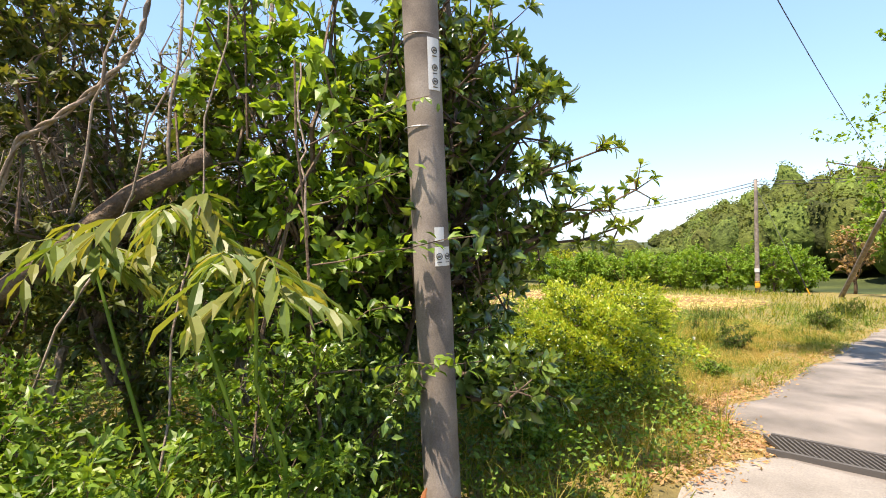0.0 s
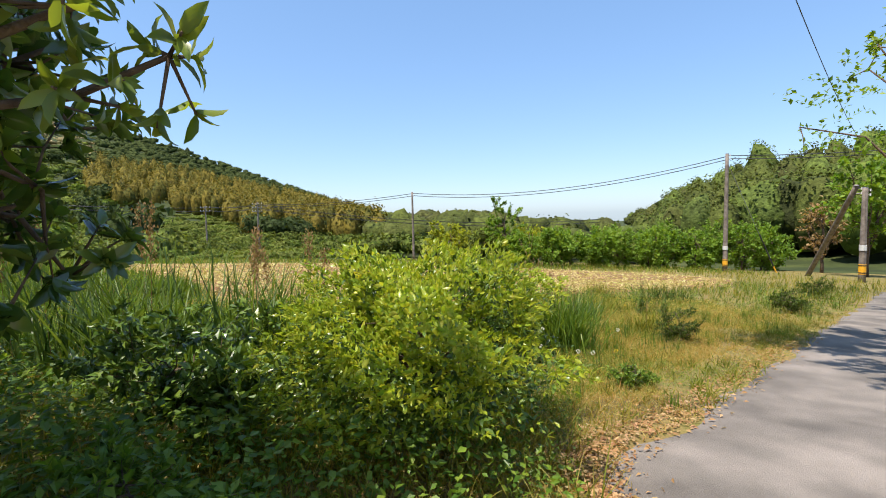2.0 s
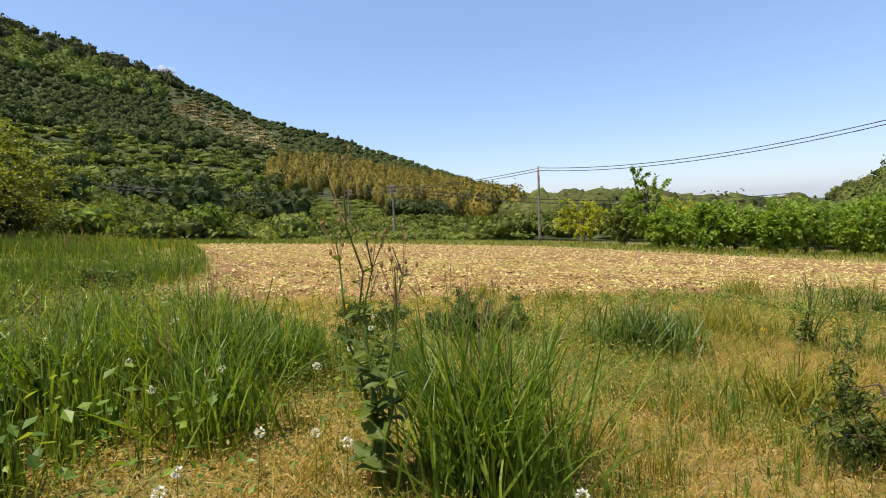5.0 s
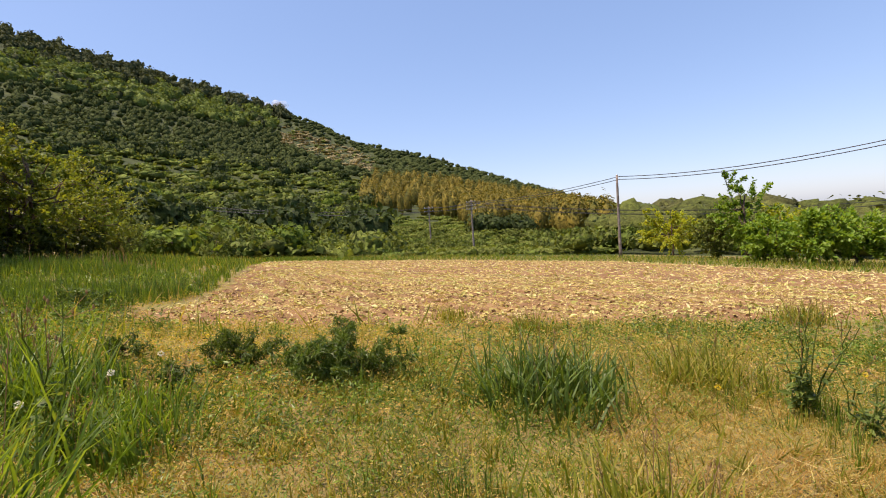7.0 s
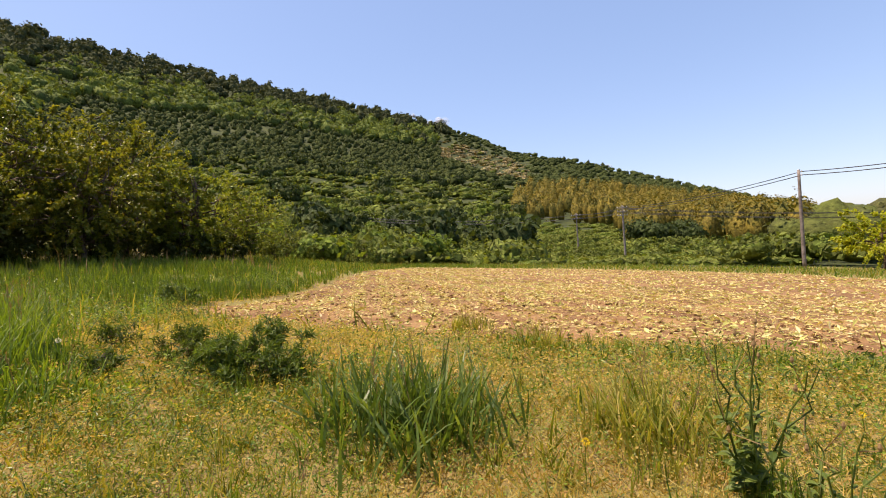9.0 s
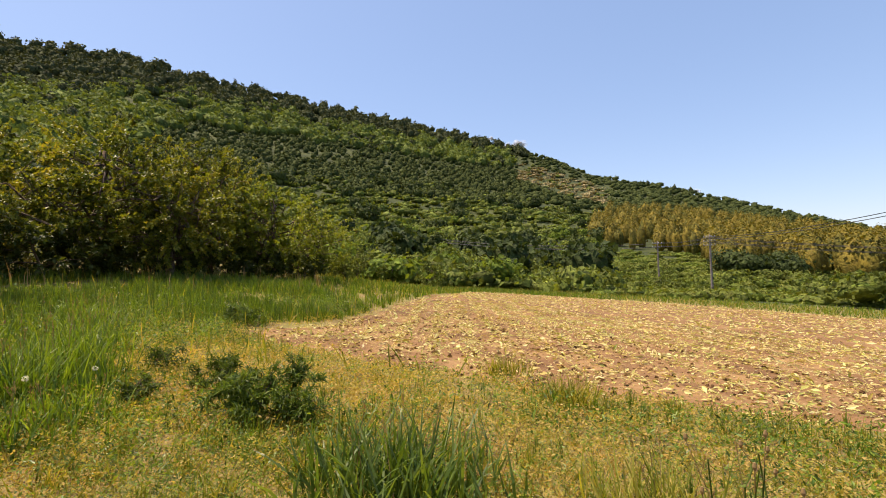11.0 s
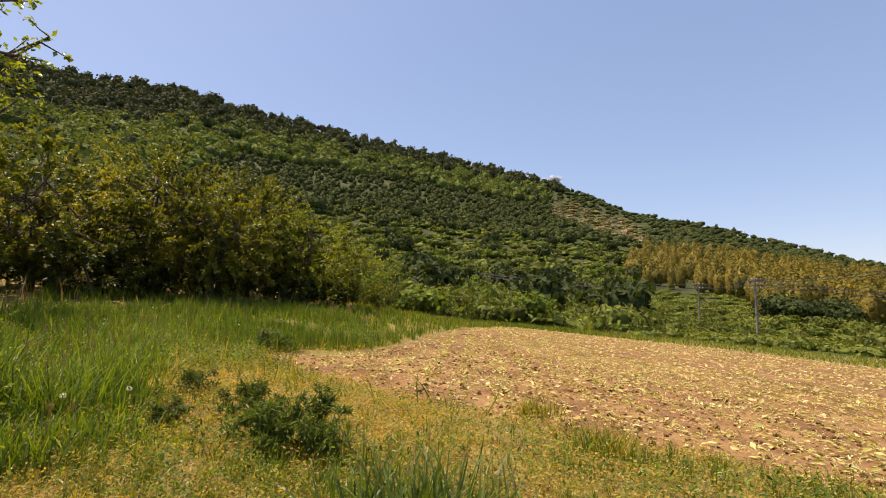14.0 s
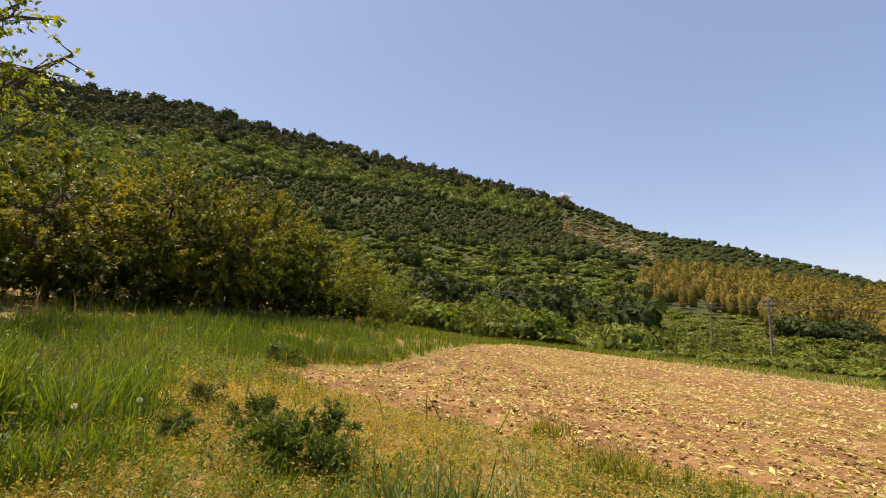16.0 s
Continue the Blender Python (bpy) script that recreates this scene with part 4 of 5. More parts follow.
def shrub(name, label, x, y, wide, deep, tall, mat, leaves, size, slim=.5, group="", category="shrub", kind=LEAF, floor=.08, stems=14):
    z = zat(x, y)
    ob = thing(name, label, category, (x, y, z), group)
    geo, ends = grow((x, y, z - .08), (x, y, z + tall * .6), max(.012, tall * .014), (x, y, z + tall * (.5 + floor)), wide * .5, deep * .5, tall * .47, stems, 6, .08, 5, low=.05)
    part("wood", geo, M_BARK, ob)
    part("foliage", leaf_sprays(ends, max(1, leaves // len(ends)), size, slim, kind, .75, .05, .35), mat, ob, kind="stuff")
    return ob


THICK = "thicket shrubs by the near pole"
shrub("shrub", "vine-hung shrub with fresh green leaves beside the pole", -.95, 5.65, 1.8, 1.2, 3.5, M_VINE, 5600, .1, .6, THICK, stems=34, floor=.16)
shrub("shrub", "dark leafy shrub behind the near pole", -1.0, 6.4, 1.8, 1.4, 3.0, M_EVERGREEN, 3600, .09, .42, THICK, stems=24)
shrub("shrub", "dark leafy shrub low in the thicket", -.6, 5.3, 1.3, .8, 1.15, M_TEA_DARK, 3200, .07, .5, THICK, stems=20)
shrub("shrub", "olive green shrub tangled with dead twigs", -2.3, 5.7, 2.1, 1.6, 3.5, M_OLIVE, 6500, .075, .5, THICK, kind=DIAMOND, stems=24)
shrub("shrub", "olive green shrub tangled with dead twigs", -3.7, 5.2, 2.4, 2.0, 4.2, M_OLIVE, 8000, .085, .5, THICK, kind=DIAMOND, stems=24)
shrub("shrub", "tall olive shrub at the back of the thicket", -4.6, 8.4, 3.6, 2.4, 5.0, M_OLIVE, 3400, .11, .5, THICK, kind=DIAMOND, stems=26)
shrub("shrub", "dark leafy shrub deep in the thicket", -2.6, 7.6, 2.6, 2.2, 3.2, M_TEA_DARK, 4200, .09, .5, THICK, kind=DIAMOND, stems=22)
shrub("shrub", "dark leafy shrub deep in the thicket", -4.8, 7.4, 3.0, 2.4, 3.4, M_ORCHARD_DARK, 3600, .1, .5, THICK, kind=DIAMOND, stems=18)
shrub("shrub", "low fresh green shrub at the thicket's edge", .45, 6.25, 1.1, 1.0, .6, M_WEED, 3600, .05, .5, THICK, stems=20)
shrub("shrub", "low green shrub behind the tea bush", .0, 7.6, 1.5, 1.5, 1.0, M_TEA_DARK, 3600, .07, .5, THICK, stems=20)
shrub("shrub", "low creeping bush of small leaves in the grass", .25, 10.7, 1.3, 1.0, .5, M_WEED, 4200, .04, .6, "low bushes in the grass", stems=22)
shrub("shrub", "low creeping bush of small leaves in the grass", -1.2, 10.2, 1.8, 1.2, .6, M_WEED, 3800, .045, .6, "low bushes in the grass", stems=22)


def tea_bush():
    x, y = 1.42, 8.05
    z = zat(x, y)
    ob = thing("tea_bush", "dense tea bush with bright yellow-green young leaves", "bush", (x, y, z))
    geo, ends = grow((x, y, z - .1), (x, y, z + .75), .03, (x, y, z + .58), .76, .88, .5, 60, 7, .05, 5, low=.05)
    part("wood", geo, M_BARK, ob)
    n = 14000
    q = unit(rng.normal(0, 1, (n, 3)))
    lump = .97 + .2 * np.sin(q[:, 0] * 8 + 1) * np.sin(q[:, 1] * 7) + .15 * np.sin(q[:, 2] * 12 + q[:, 0] * 9) + .06 * np.sin(q[:, 0] * 21) * np.sin(q[:, 2] * 19 + q[:, 1] * 17)
    low = np.where(q[:, 2] < 0, 1 - .25 * q[:, 2] ** 2, 1)
    c, e = np.array((x, y, z + .6)), np.array((.93, 1.06, .6))
    P = c + q * e * (lump * low * rng.uniform(.6, 1.0, n))[:, None]
    P[:, 2] = np.maximum(P[:, 2], z + .03)
    D = unit(q * .7 + rng.normal(0, .6, (n, 3)) + (0, 0, .1))
    N = unit(q * .6 + (0, 0, .6) + rng.normal(0, .35, (n, 3)))
    L = .055 * rng.uniform(.6, 1.2, n)
    part("foliage", scatter(P, D, N, L, L * .46, LEAF6), M_TEA_DARK, ob, "dark older leaves", kind="stuff", smooth=True)
    m = 7800
    # young leaves favour the sunward side; the far side's shade is left as dark leaf colour
    q = unit(rng.normal(0, 1, (m, 3)) + (.0, -.4, .6))
    q = q[q[:, 2] - .55 * q[:, 1] > -.02 + .45 * rng.uniform(0, 1, len(q))]
    m = len(q)
    lump = .97 + .2 * np.sin(q[:, 0] * 8 + 1) * np.sin(q[:, 1] * 7) + .15 * np.sin(q[:, 2] * 12 + q[:, 0] * 9) + .06 * np.sin(q[:, 0] * 21) * np.sin(q[:, 2] * 19 + q[:, 1] * 17)
    tips = c + q * e * (lump * rng.uniform(.9, 1.08, m))[:, None]
    P, D, N = [], [], []
    for k in range(3):
        a = unit(rng.normal(0, 1, (m, 3)))
        P.append(tips)
        D.append(unit(q * .45 + (0, 0, .35) + a * .85))
        N.append(unit(a + (0, 0, .7)))
    L = .045 * rng.uniform(.6, 1.3, 3 * m)
    part("new_foliage", scatter(np.concatenate(P), np.concatenate(D), np.concatenate(N), L, L * .42, LEAF6), M_TEA_YOUNG, ob, "bright young leaves, kept sunward to colour that side lit", kind="stuff", smooth=True)


tea_bush()


def compound_shrub():
    """Stems with long arching compound leaves, each frond a part."""
    x, y = -.68, 4.35
    z = zat(x, y)
    ob = thing("sumac_shrub", "shrub with long drooping compound leaves, yellowish green", "shrub", (x, y, z), THICK)
    for sx, sy, h in ((.0, -.1, 1.4), (-.35, .1, 1.58), (-.8, .15, 1.5)):
        top = np.array((x + sx, y + sy, z + h))
        part("stem", tube(bend((x + sx * .5, y + sy * .5 + .1, z - .05), top, .02, 4), np.linspace(.011, .006, 5), 6), M_WEED, ob)
        for k in range(7):
            a = k * .9 + rng.uniform(0, .5)
            out = np.array((math.cos(a), math.sin(a), 0))
            long, lift = rng.uniform(.16, .38), rng.uniform(-.05, .2)
            place = lambda s: top + out * (long * s) + (0, 0, lift * math.sin(s * 2.6) - .12 * s * s)
            P, D, N, L = [], [], [], []
            for s in np.linspace(.25, 1, 6):
                for side in (-1, 1):
                    across = np.array((-out[1], out[0], 0)) * side
                    P.append(place(s))
                    D.append(unit(across * (.9 - .5 * s) + out * .6 + (0, 0, -.6) + rng.normal(0, .14, 3)))
                    N.append(unit(np.array((0, 0, 1.0)) + across * .2 + rng.normal(0, .12, 3)))
                    L.append(.14 * rng.uniform(.75, 1.15) * (1.15 - .35 * abs(s - .6)))
            L = np.array(L)
            frond = part("frond", tube([place(s) for s in np.linspace(0, 1, 6)], np.linspace(.004, .0015, 6), 4), M_SUMAC, ob)
            for i in range(len(L)):
                part("leaflet", scatter(P[i:i + 1], D[i:i + 1], N[i:i + 1], L[i:i + 1], L[i:i + 1] * .28, LEAF6), M_SUMAC, frond)


compound_shrub()
for x, y, w, d, h in ((-1.35, 4.3, .9, .6, .8), (-.55, 4.45, .8, .5, .75), (-2.1, 4.5, 1.2, .8, 1.1), (-2.9, 4.3, 1.2, .9, 1.2), (-1.0, 4.9, 1.2, .5, 1.2)):
    shrub("shrub", "fresh green herbs and small leaves in the thicket", x, y, w, d, h, M_WEED, 2600, .055, .5, THICK, stems=20)


def dead_things():
    foot = (-4.5, 4.9, zat(-4.5, 4.9))
    single("leaning_log", tube(bend(foot, (-1.33, 5.15, 2.2), .02, 8), np.linspace(.075, .05, 9), 10), M_BARK, "brown weathered log leaning in the thicket", "log", at=foot, smooth=True)
    for a, b, r, sag in (((-1.5, 4.7, zat(-1.5, 4.7)), (-1.1, 5.2, 3.6), .006, .1), ((-2.6, 4.8, zat(-2.6, 4.8)), (-1.25, 5.1, 3.2), .007, .25)):
        P = bend(a, b, .02, 9, sag)
        single("dead_vine", tube(P, np.linspace(r * 1.2, r * .6, 10), 6), M_TWIG, "pale dry vine hanging in the thicket", "vine", "dead vines", at=a, smooth=True)
    # two strands wound round each other, climbing out of the thicket
    spine = np.array([(-2.9, 5.0, zat(-2.9, 5.0)), (-2.6, 5.0, 1.5), (-2.22, 4.95, 2.28), (-1.95, 4.95, 2.41), (-1.68, 4.95, 2.6), (-1.58, 5.0, 2.78), (-1.55, 5.05, 3.0), (-1.5, 5.2, 3.6)])
    s = np.linspace(0, 7, 90)
    line = np.column_stack([np.interp(s, range(8), spine[:, k]) for k in range(3)])
    for k in range(4):
        line[1:-1] = (line[:-2] + line[1:-1] * 2 + line[2:]) / 4
    ob = thing("dead_vine", "pale thick vine twisted in two strands through the thicket", "vine", tuple(spine[0]), "dead vines")
    for turn, r in ((0, .0115), (math.pi, .008)):
        a = s * 7 + turn
        part("strand", tube(line + np.column_stack([np.zeros(90), np.cos(a), np.sin(a)]) * .0105, np.linspace(r * 1.1, r * .8, 90), 6), M_TWIG, ob, smooth=True)
    for a, b, r in (((-1.42, 4.95, 2.1), (-1.36, 5.1, 3.5), .009), ((-.72, 4.95, 1.75), (-.78, 5.1, 2.7), .006), ((-1.9, 4.9, 1.9), (-1.55, 5.0, 3.2), .007)):
        P = bend(a, b, .02, 8)
        single("dead_vine", tube(P, np.linspace(r, r * .8, 9), 6), M_TWIG, "pale dry vine hanging in the thicket", "vine", "dead vines", at=a, smooth=True)
    for x, y, h in ((-2.9, 5.6, 3.9), (-1.7, 6.4, 3.8), (-3.9, 6.2, 4.2), (-1.9, 7.0, 3.6)):
        z = zat(x, y)
        geo, ends = grow((x, y, z - .1), (x + .3, y, z + h), .035, (x, y, z + h * .68), .95, .9, h * .34, 16, 9, .12, 6, low=.3)
        more = []
        for a, b in ends:
            for _ in range(3):
                q = a + (b - a) * rng.uniform(.3, 1)
                more.append(tube(bend(q, q + rng.normal(0, .22, 3), .03, 3), (.004, .003, .003, .0015), 3))
        ob = thing("dead_shrub", "bare grey-brown shrub with tangled dead twigs", "shrub", (x, y, z), "bare shrubs in the thicket")
        part("trunk", geo, M_TWIG, ob)
        part("twig_mass", joined(more), M_TWIG, ob, kind="stuff")


dead_things()


def sprig(foot, runs):
    """A thin sapling whose leafy sprays cross before the pole."""
    ob = thing("sapling", "thin sapling with fresh leaves across the near pole", "sapling", foot, THICK)
    stem = bend(foot, (foot[0] - .05, foot[1], foot[2] + 2.5), .02, 6)
    part("stem", tube(stem, np.linspace(.012, .005, 7), 6), M_BARK, ob)
    for a, b in runs:
        line = bend(a, b, .015, 5)
        part("twig", tube(line, np.linspace(.005, .002, 6), 5), M_BARK, ob)
        n = 42
        k = rng.uniform(.15, 1.02, n)
        P = np.asarray(a) + (np.asarray(b) - np.asarray(a)) * k[:, None] + rng.normal(0, .025, (n, 3))
        D = unit(np.asarray(b) - np.asarray(a)) * .5 + rng.normal(0, .6, (n, 3))
        L = rng.uniform(.045, .085, n)
        part("foliage", scatter(P, D, unit(np.array((0, -.2, 1.0)) + rng.normal(0, .35, (n, 3))), L, L * .5, LEAF6), M_VINE, ob, kind="stuff")


sx, sy = -.72, 4.98
sprig((sx, sy, zat(sx, sy)), (((sx, sy, 1.6), (.1, 4.95, 1.72)), ((sx, sy, 1.05), (.12, 4.97, 1.1)), ((sx, sy, 2.2), (-.1, 4.98, 2.42)), ((sx, sy, 1.9), (-.2, 4.9, 2.05)), ((sx, sy, 1.3), (-.25, 4.85, 1.4))))


# ---- grasses, weeds and litter ----
WALK = [(0.05, 2.6), (1.6, 4.7), (3.05, 7.1), (3.9, 9.2), (5.4, 10.9), (6.4, 12.4), (6.6, 12.9)]


def on_road(x, y, slack=0.0):
    """Whether a place lies on the lane."""
    best = np.full(np.shape(x), False)
    side = np.array((.72, -.69))
    poly = [tuple(p) for p in ROAD_LEFT] + [(p[0] + side[0] * 3.7, p[1] + side[1] * 3.7) for p in ROAD_LEFT[::-1]]
    return inside(poly, x, y) & (edge_gap(ROAD_LEFT, x, y, False) > slack)


def patches(x, y):
    """Slow drift between dry and green ground, 0 to 1."""
    return .5 + .28 * np.sin(x * 1.1 + 1.6 * np.sin(y * .63)) + .28 * np.sin(y * 1.35 + 1.4 * np.sin(x * .8 + 1))


def spots(n, spread, clump=True):
    """Places near the walk, thinning out with distance, off the lane and the field."""
    i = rng.uniform(0, len(WALK) - 1.001, n)
    a = np.array(WALK)
    k = i.astype(int)
    p = a[k] + (a[k + 1] - a[k]) * (i - k)[:, None] + rng.normal(0, spread, (n, 2)) + np.array((-.6, 2.2))
    x, y = p.T
    if clump:
        # gathered in tussocks
        g = .42
        h = np.sin(np.floor(x / g) * 12.9 + np.floor(y / g) * 78.2) * 43758.5
        h, h2 = h - np.floor(h), (h * 7.3) - np.floor(h * 7.3)
        cx, cy = (np.floor(x / g) + h) * g, (np.floor(y / g) + h2) * g
        pull = np.where(rng.uniform(0, 1, n) < .6, rng.uniform(.45, .9, n), 0)
        x, y = x + (cx - x) * pull, y + (cy - y) * pull
    ok = ~on_road(x, y, .12) & ~(inside(FIELD_EDGE, x, y) & (edge_gap(FIELD_EDGE, x, y) > .25)) & (y > 2) & (y < 40)
    ok &= np.min(np.hypot(x[:, None] - a[None, :, 0], y[:, None] - a[None, :, 1]), 1) > .1
    return x[ok], y[ok]


def blades(x, y, length, width, lean, kind=BLADE, sink=.01):
    n = len(x)
    z = height(x, y) - sink
    D = unit(np.column_stack([rng.normal(0, lean, (n, 2)), np.ones(n)]))
    N = unit(np.column_stack([rng.normal(0, 1, (n, 2)), np.zeros(n)]))
    return scatter(np.column_stack([x, y, z]), D, N, length, width, kind)


def tussocks(cx, cy, each, tall, width, splay=.5, spread=.05):
    """Grass that springs from crowns: the blades of one tussock lean outwards from its middle."""
    n = len(cx) * each
    a, r = rng.uniform(0, 6.28, n), np.abs(rng.normal(0, 1, n))
    out = np.column_stack([np.cos(a), np.sin(a)])
    size = np.repeat(np.broadcast_to(tall, len(cx)), each)
    p = np.column_stack([np.repeat(cx, each), np.repeat(cy, each)]) + out * (r * spread)[:, None]
    D = unit(np.column_stack([out * (splay * r * rng.uniform(.3, 1.2, n))[:, None], np.ones(n)]))
    N = unit(np.column_stack([out, np.full(n, .3)]))
    z = height(p[:, 0], p[:, 1]) - .01
    return scatter(np.column_stack([p, z]), D, -N, size * rng.uniform(.35, 1.1, n), rng.uniform(.6, 1.3, n) * width, STRAW)


def open_ground(x, y, gap=.1):
    """Places off the field, the lane and the walked line."""
    return ~inside(FIELD_EDGE, x, y) & (edge_gap(FIELD_EDGE, x, y) > gap) & ~on_road(x, y, -.1) & (edge_gap(ROAD_LEFT, x, y, False) > .12) & (np.min([np.hypot(x - a, y - b) for a, b in WALK], 0) > .3)


def near_scale(x, y):
    """Small-leaved growth beside the trodden line, larger leaves farther off."""
    return np.clip(edge_gap(WALK, x, y, False) / 4.5, .34, 1)


def meadow():
    x, y = spots(62000, 3.6)
    dry = patches(x, y) + rng.normal(0, .2, len(x)) > .43
    dry &= ~((x < 1.2) & (y < 9))
    g = ~dry
    single("dry_grass", blades(x[dry], y[dry], rng.uniform(.04, .12, dry.sum()), rng.uniform(.004, .009, dry.sum()), .9, STRAW), M_DRY, "short dry straw-coloured grass on the verge", "grass", kind="stuff")
    single("green_grass", blades(x[g], y[g], rng.uniform(.06, .18, g.sum()), rng.uniform(.006, .013, g.sum()), .6, STRAW), M_GRASS, "short green grass on the verge", "grass", kind="stuff")
    x, y = spots(36000, 3.2, False)
    n = len(x)
    P = np.column_stack([x, y, height(x, y) + rng.uniform(.0, .07, n)])
    D = unit(np.column_stack([rng.normal(0, 1, (n, 2)), rng.normal(0, .25, n)]))
    m = patches(x, y) > .3
    L = rng.uniform(.05, .16, n)
    single("straw_litter", scatter(P[m], D[m], rng.normal(0, 1, (m.sum(), 3)), L[m], .004, STRAW), M_DRY, "loose dry stalks lying on the verge", "grass", kind="stuff")
    m = ~m
    N = unit(np.column_stack([rng.normal(0, .4, (m.sum(), 2)), np.ones(m.sum())]))
    single("low_weeds", scatter(P[m] + (0, 0, .02), D[m], N, rng.uniform(.015, .035, m.sum()), rng.uniform(.007, .015, m.sum()), DIAMOND), M_WEED, "low green weeds among the grass", "weeds", kind="stuff")
    # small leafy weeds scattered through the grass
    cx, cy = spots(4200, 3.4, False)
    keep = patches(cx, cy) < rng.uniform(.2, 1.0, len(cx))
    cx, cy = cx[keep], cy[keep]
    k = 22
    n = len(cx) * k
    wide = np.repeat(rng.uniform(.04, .15, len(cx)), k)
    x, y = np.repeat(cx, k) + rng.normal(0, 1, n) * wide, np.repeat(cy, k) + rng.normal(0, 1, n) * wide
    P = np.column_stack([x, y, height(x, y) + rng.uniform(.02, 1.4, n) * wide])
    D = unit(np.column_stack([rng.normal(0, 1, (n, 2)), rng.normal(.3, .5, n)]))
    N = unit(np.column_stack([rng.normal(0, .5, (n, 2)), np.ones(n)]))
    L = rng.uniform(.018, .055, n) * near_scale(x, y)
    dark = np.repeat(rng.uniform(0, 1, len(cx)) < .45, k)
    for pick, mat, text in ((dark, M_GRASS_DARK, "small dark weeds scattered through the grass"), (~dark, M_WEED, "small fresh green weeds scattered through the grass")):
        single("scattered_weeds", scatter(P[pick], D[pick], N[pick], L[pick], L[pick] * .4, DIAMOND), mat, text, "weeds", kind="stuff")
    # leafy growth on the greener side of the verge
    cx, cy = rng.uniform(-8, 8, 4600), rng.uniform(9.5, 18.5, 4600)
    ok = ~inside(FIELD_EDGE, cx, cy) & (edge_gap(FIELD_EDGE, cx, cy) > .2) & (patches(cx * .9 + 1, cy) < np.where(cx < -1, .85, np.where(cx < 1.5, .5, .3))) & ~((cy > 12.4) & (cx > .2) & (rng.uniform(0, 1, 4600) < .45)) & ~on_road(cx, cy, -.1) & (np.min([np.hypot(cx - a, cy - b) for a, b in WALK], 0) > .7)
    cx, cy = cx[ok], cy[ok]
    k = 30
    n = len(cx) * k
    wide = np.repeat(rng.uniform(.06, .2, len(cx)) * np.where((cx > .2) & (cy > 12), .6, 1), k)
    x, y = np.repeat(cx, k) + rng.normal(0, .8, n) * wide, np.repeat(cy, k) + rng.normal(0, .8, n) * wide
    P = np.column_stack([x, y, height(x, y) + rng.uniform(.1, 1.9, n) * wide])
    D = unit(np.column_stack([rng.normal(0, 1, (n, 2)), rng.normal(.5, .5, n)]))
    N = unit(np.column_stack([rng.normal(0, .5, (n, 2)), np.ones(n)]))
    L = rng.uniform(.03, .08, n) * near_scale(x, y)
    dark = np.repeat(rng.uniform(0, 1, len(cx)) < .4, k)
    for pick, mat, text in ((dark, M_GRASS_DARK, "dark leafy weeds in the rank grass"), (~dark, M_WEED, "fresh leafy weeds in the rank grass")):
        single("leafy_growth", scatter(P[pick], D[pick], N[pick], L[pick], L[pick] * .32, DIAMOND), mat, text, "weeds", kind="stuff")
    # rank grass to the west of the field: tussocks in stands, with dark leafy growth between
    x, y = rng.uniform(-13, 1.6, 5200), rng.uniform(9.6, 18.6, 5200)
    w = patches(x * .8, y * .9 + 2) + .25 * np.sin(x * 4.1 + 2 * np.sin(y * 3.3)) * np.sin(y * 4.7)
    ok = open_ground(x, y, .2) & (w > np.where(x < -2, .3, np.where((x < 1.3) & (y < 12.5), .42, .8))) & ~((y > 12.6 + .1 * x) & (x > -4.5) & (x < 2.6))
    x, y = x[ok], y[ok]
    pick = rng.uniform(0, 1, len(x)) < .68
    for m, mat, text in ((pick, M_TALL, "tall green grass in rank tussocks"), (~pick, M_TUFT, "dark blue-green grass in rank tussocks")):
        single("tall_grass", tussocks(x[m], y[m], 24, np.where(x[m] < 1.3, .42, .24) * rng.uniform(.45, 1.15, m.sum()), .013, .42, .07), mat, text, "grass", kind="stuff")
    # small tussocks over the whole verge, beside the lane too
    x, y = np.concatenate([rng.uniform(-3, 8.5, 2600), rng.uniform(2.5, 20, 2600)]), np.concatenate([rng.uniform(8.6, 18.5, 2600), rng.uniform(9.5, 27, 2600)])
    ok = open_ground(x, y) & (patches(x * 1.7 + 4, y * 1.5) + rng.normal(0, .15, len(x)) < np.where(x > 7, .6, .4))
    x, y = x[ok], y[ok]
    pick = rng.uniform(0, 1, len(x))
    for lo, hi, mat, tall, text in ((0, .35, M_GRASS, .17, "small yellowing grass tussocks on the verge"), (.35, .75, M_TALL, .2, "small fresh grass tussocks on the verge"), (.75, 1, M_TUFT, .18, "small dark grass tussocks on the verge")):
        m = (pick >= lo) & (pick < hi)
        single("grass_tussocks", tussocks(x[m], y[m], 20, tall * rng.uniform(.5, 1.4, m.sum()), .007, .6, .05), mat, text, "grass", kind="stuff")
    # close turf beside the trodden line
    a = np.array(WALK)
    i = rng.uniform(1.2, len(a) - 1.001, 150000)
    k = i.astype(int)
    p = a[k] + (a[k + 1] - a[k]) * (i - k)[:, None] + rng.normal(0, 1.9, (len(i), 2)) + (-.5, .7)
    x, y = p.T
    ok = open_ground(x, y, .05) & (edge_gap(WALK, x, y, False) > .22)
    x, y = x[ok][:78000], y[ok][:78000]
    tone = patches(x * 1.4, y * 1.3 + 1) + .3 * np.sin(x * 5.3 + 2 * np.sin(y * 4.1)) * np.sin(y * 5.9) + rng.normal(0, .16, len(x))
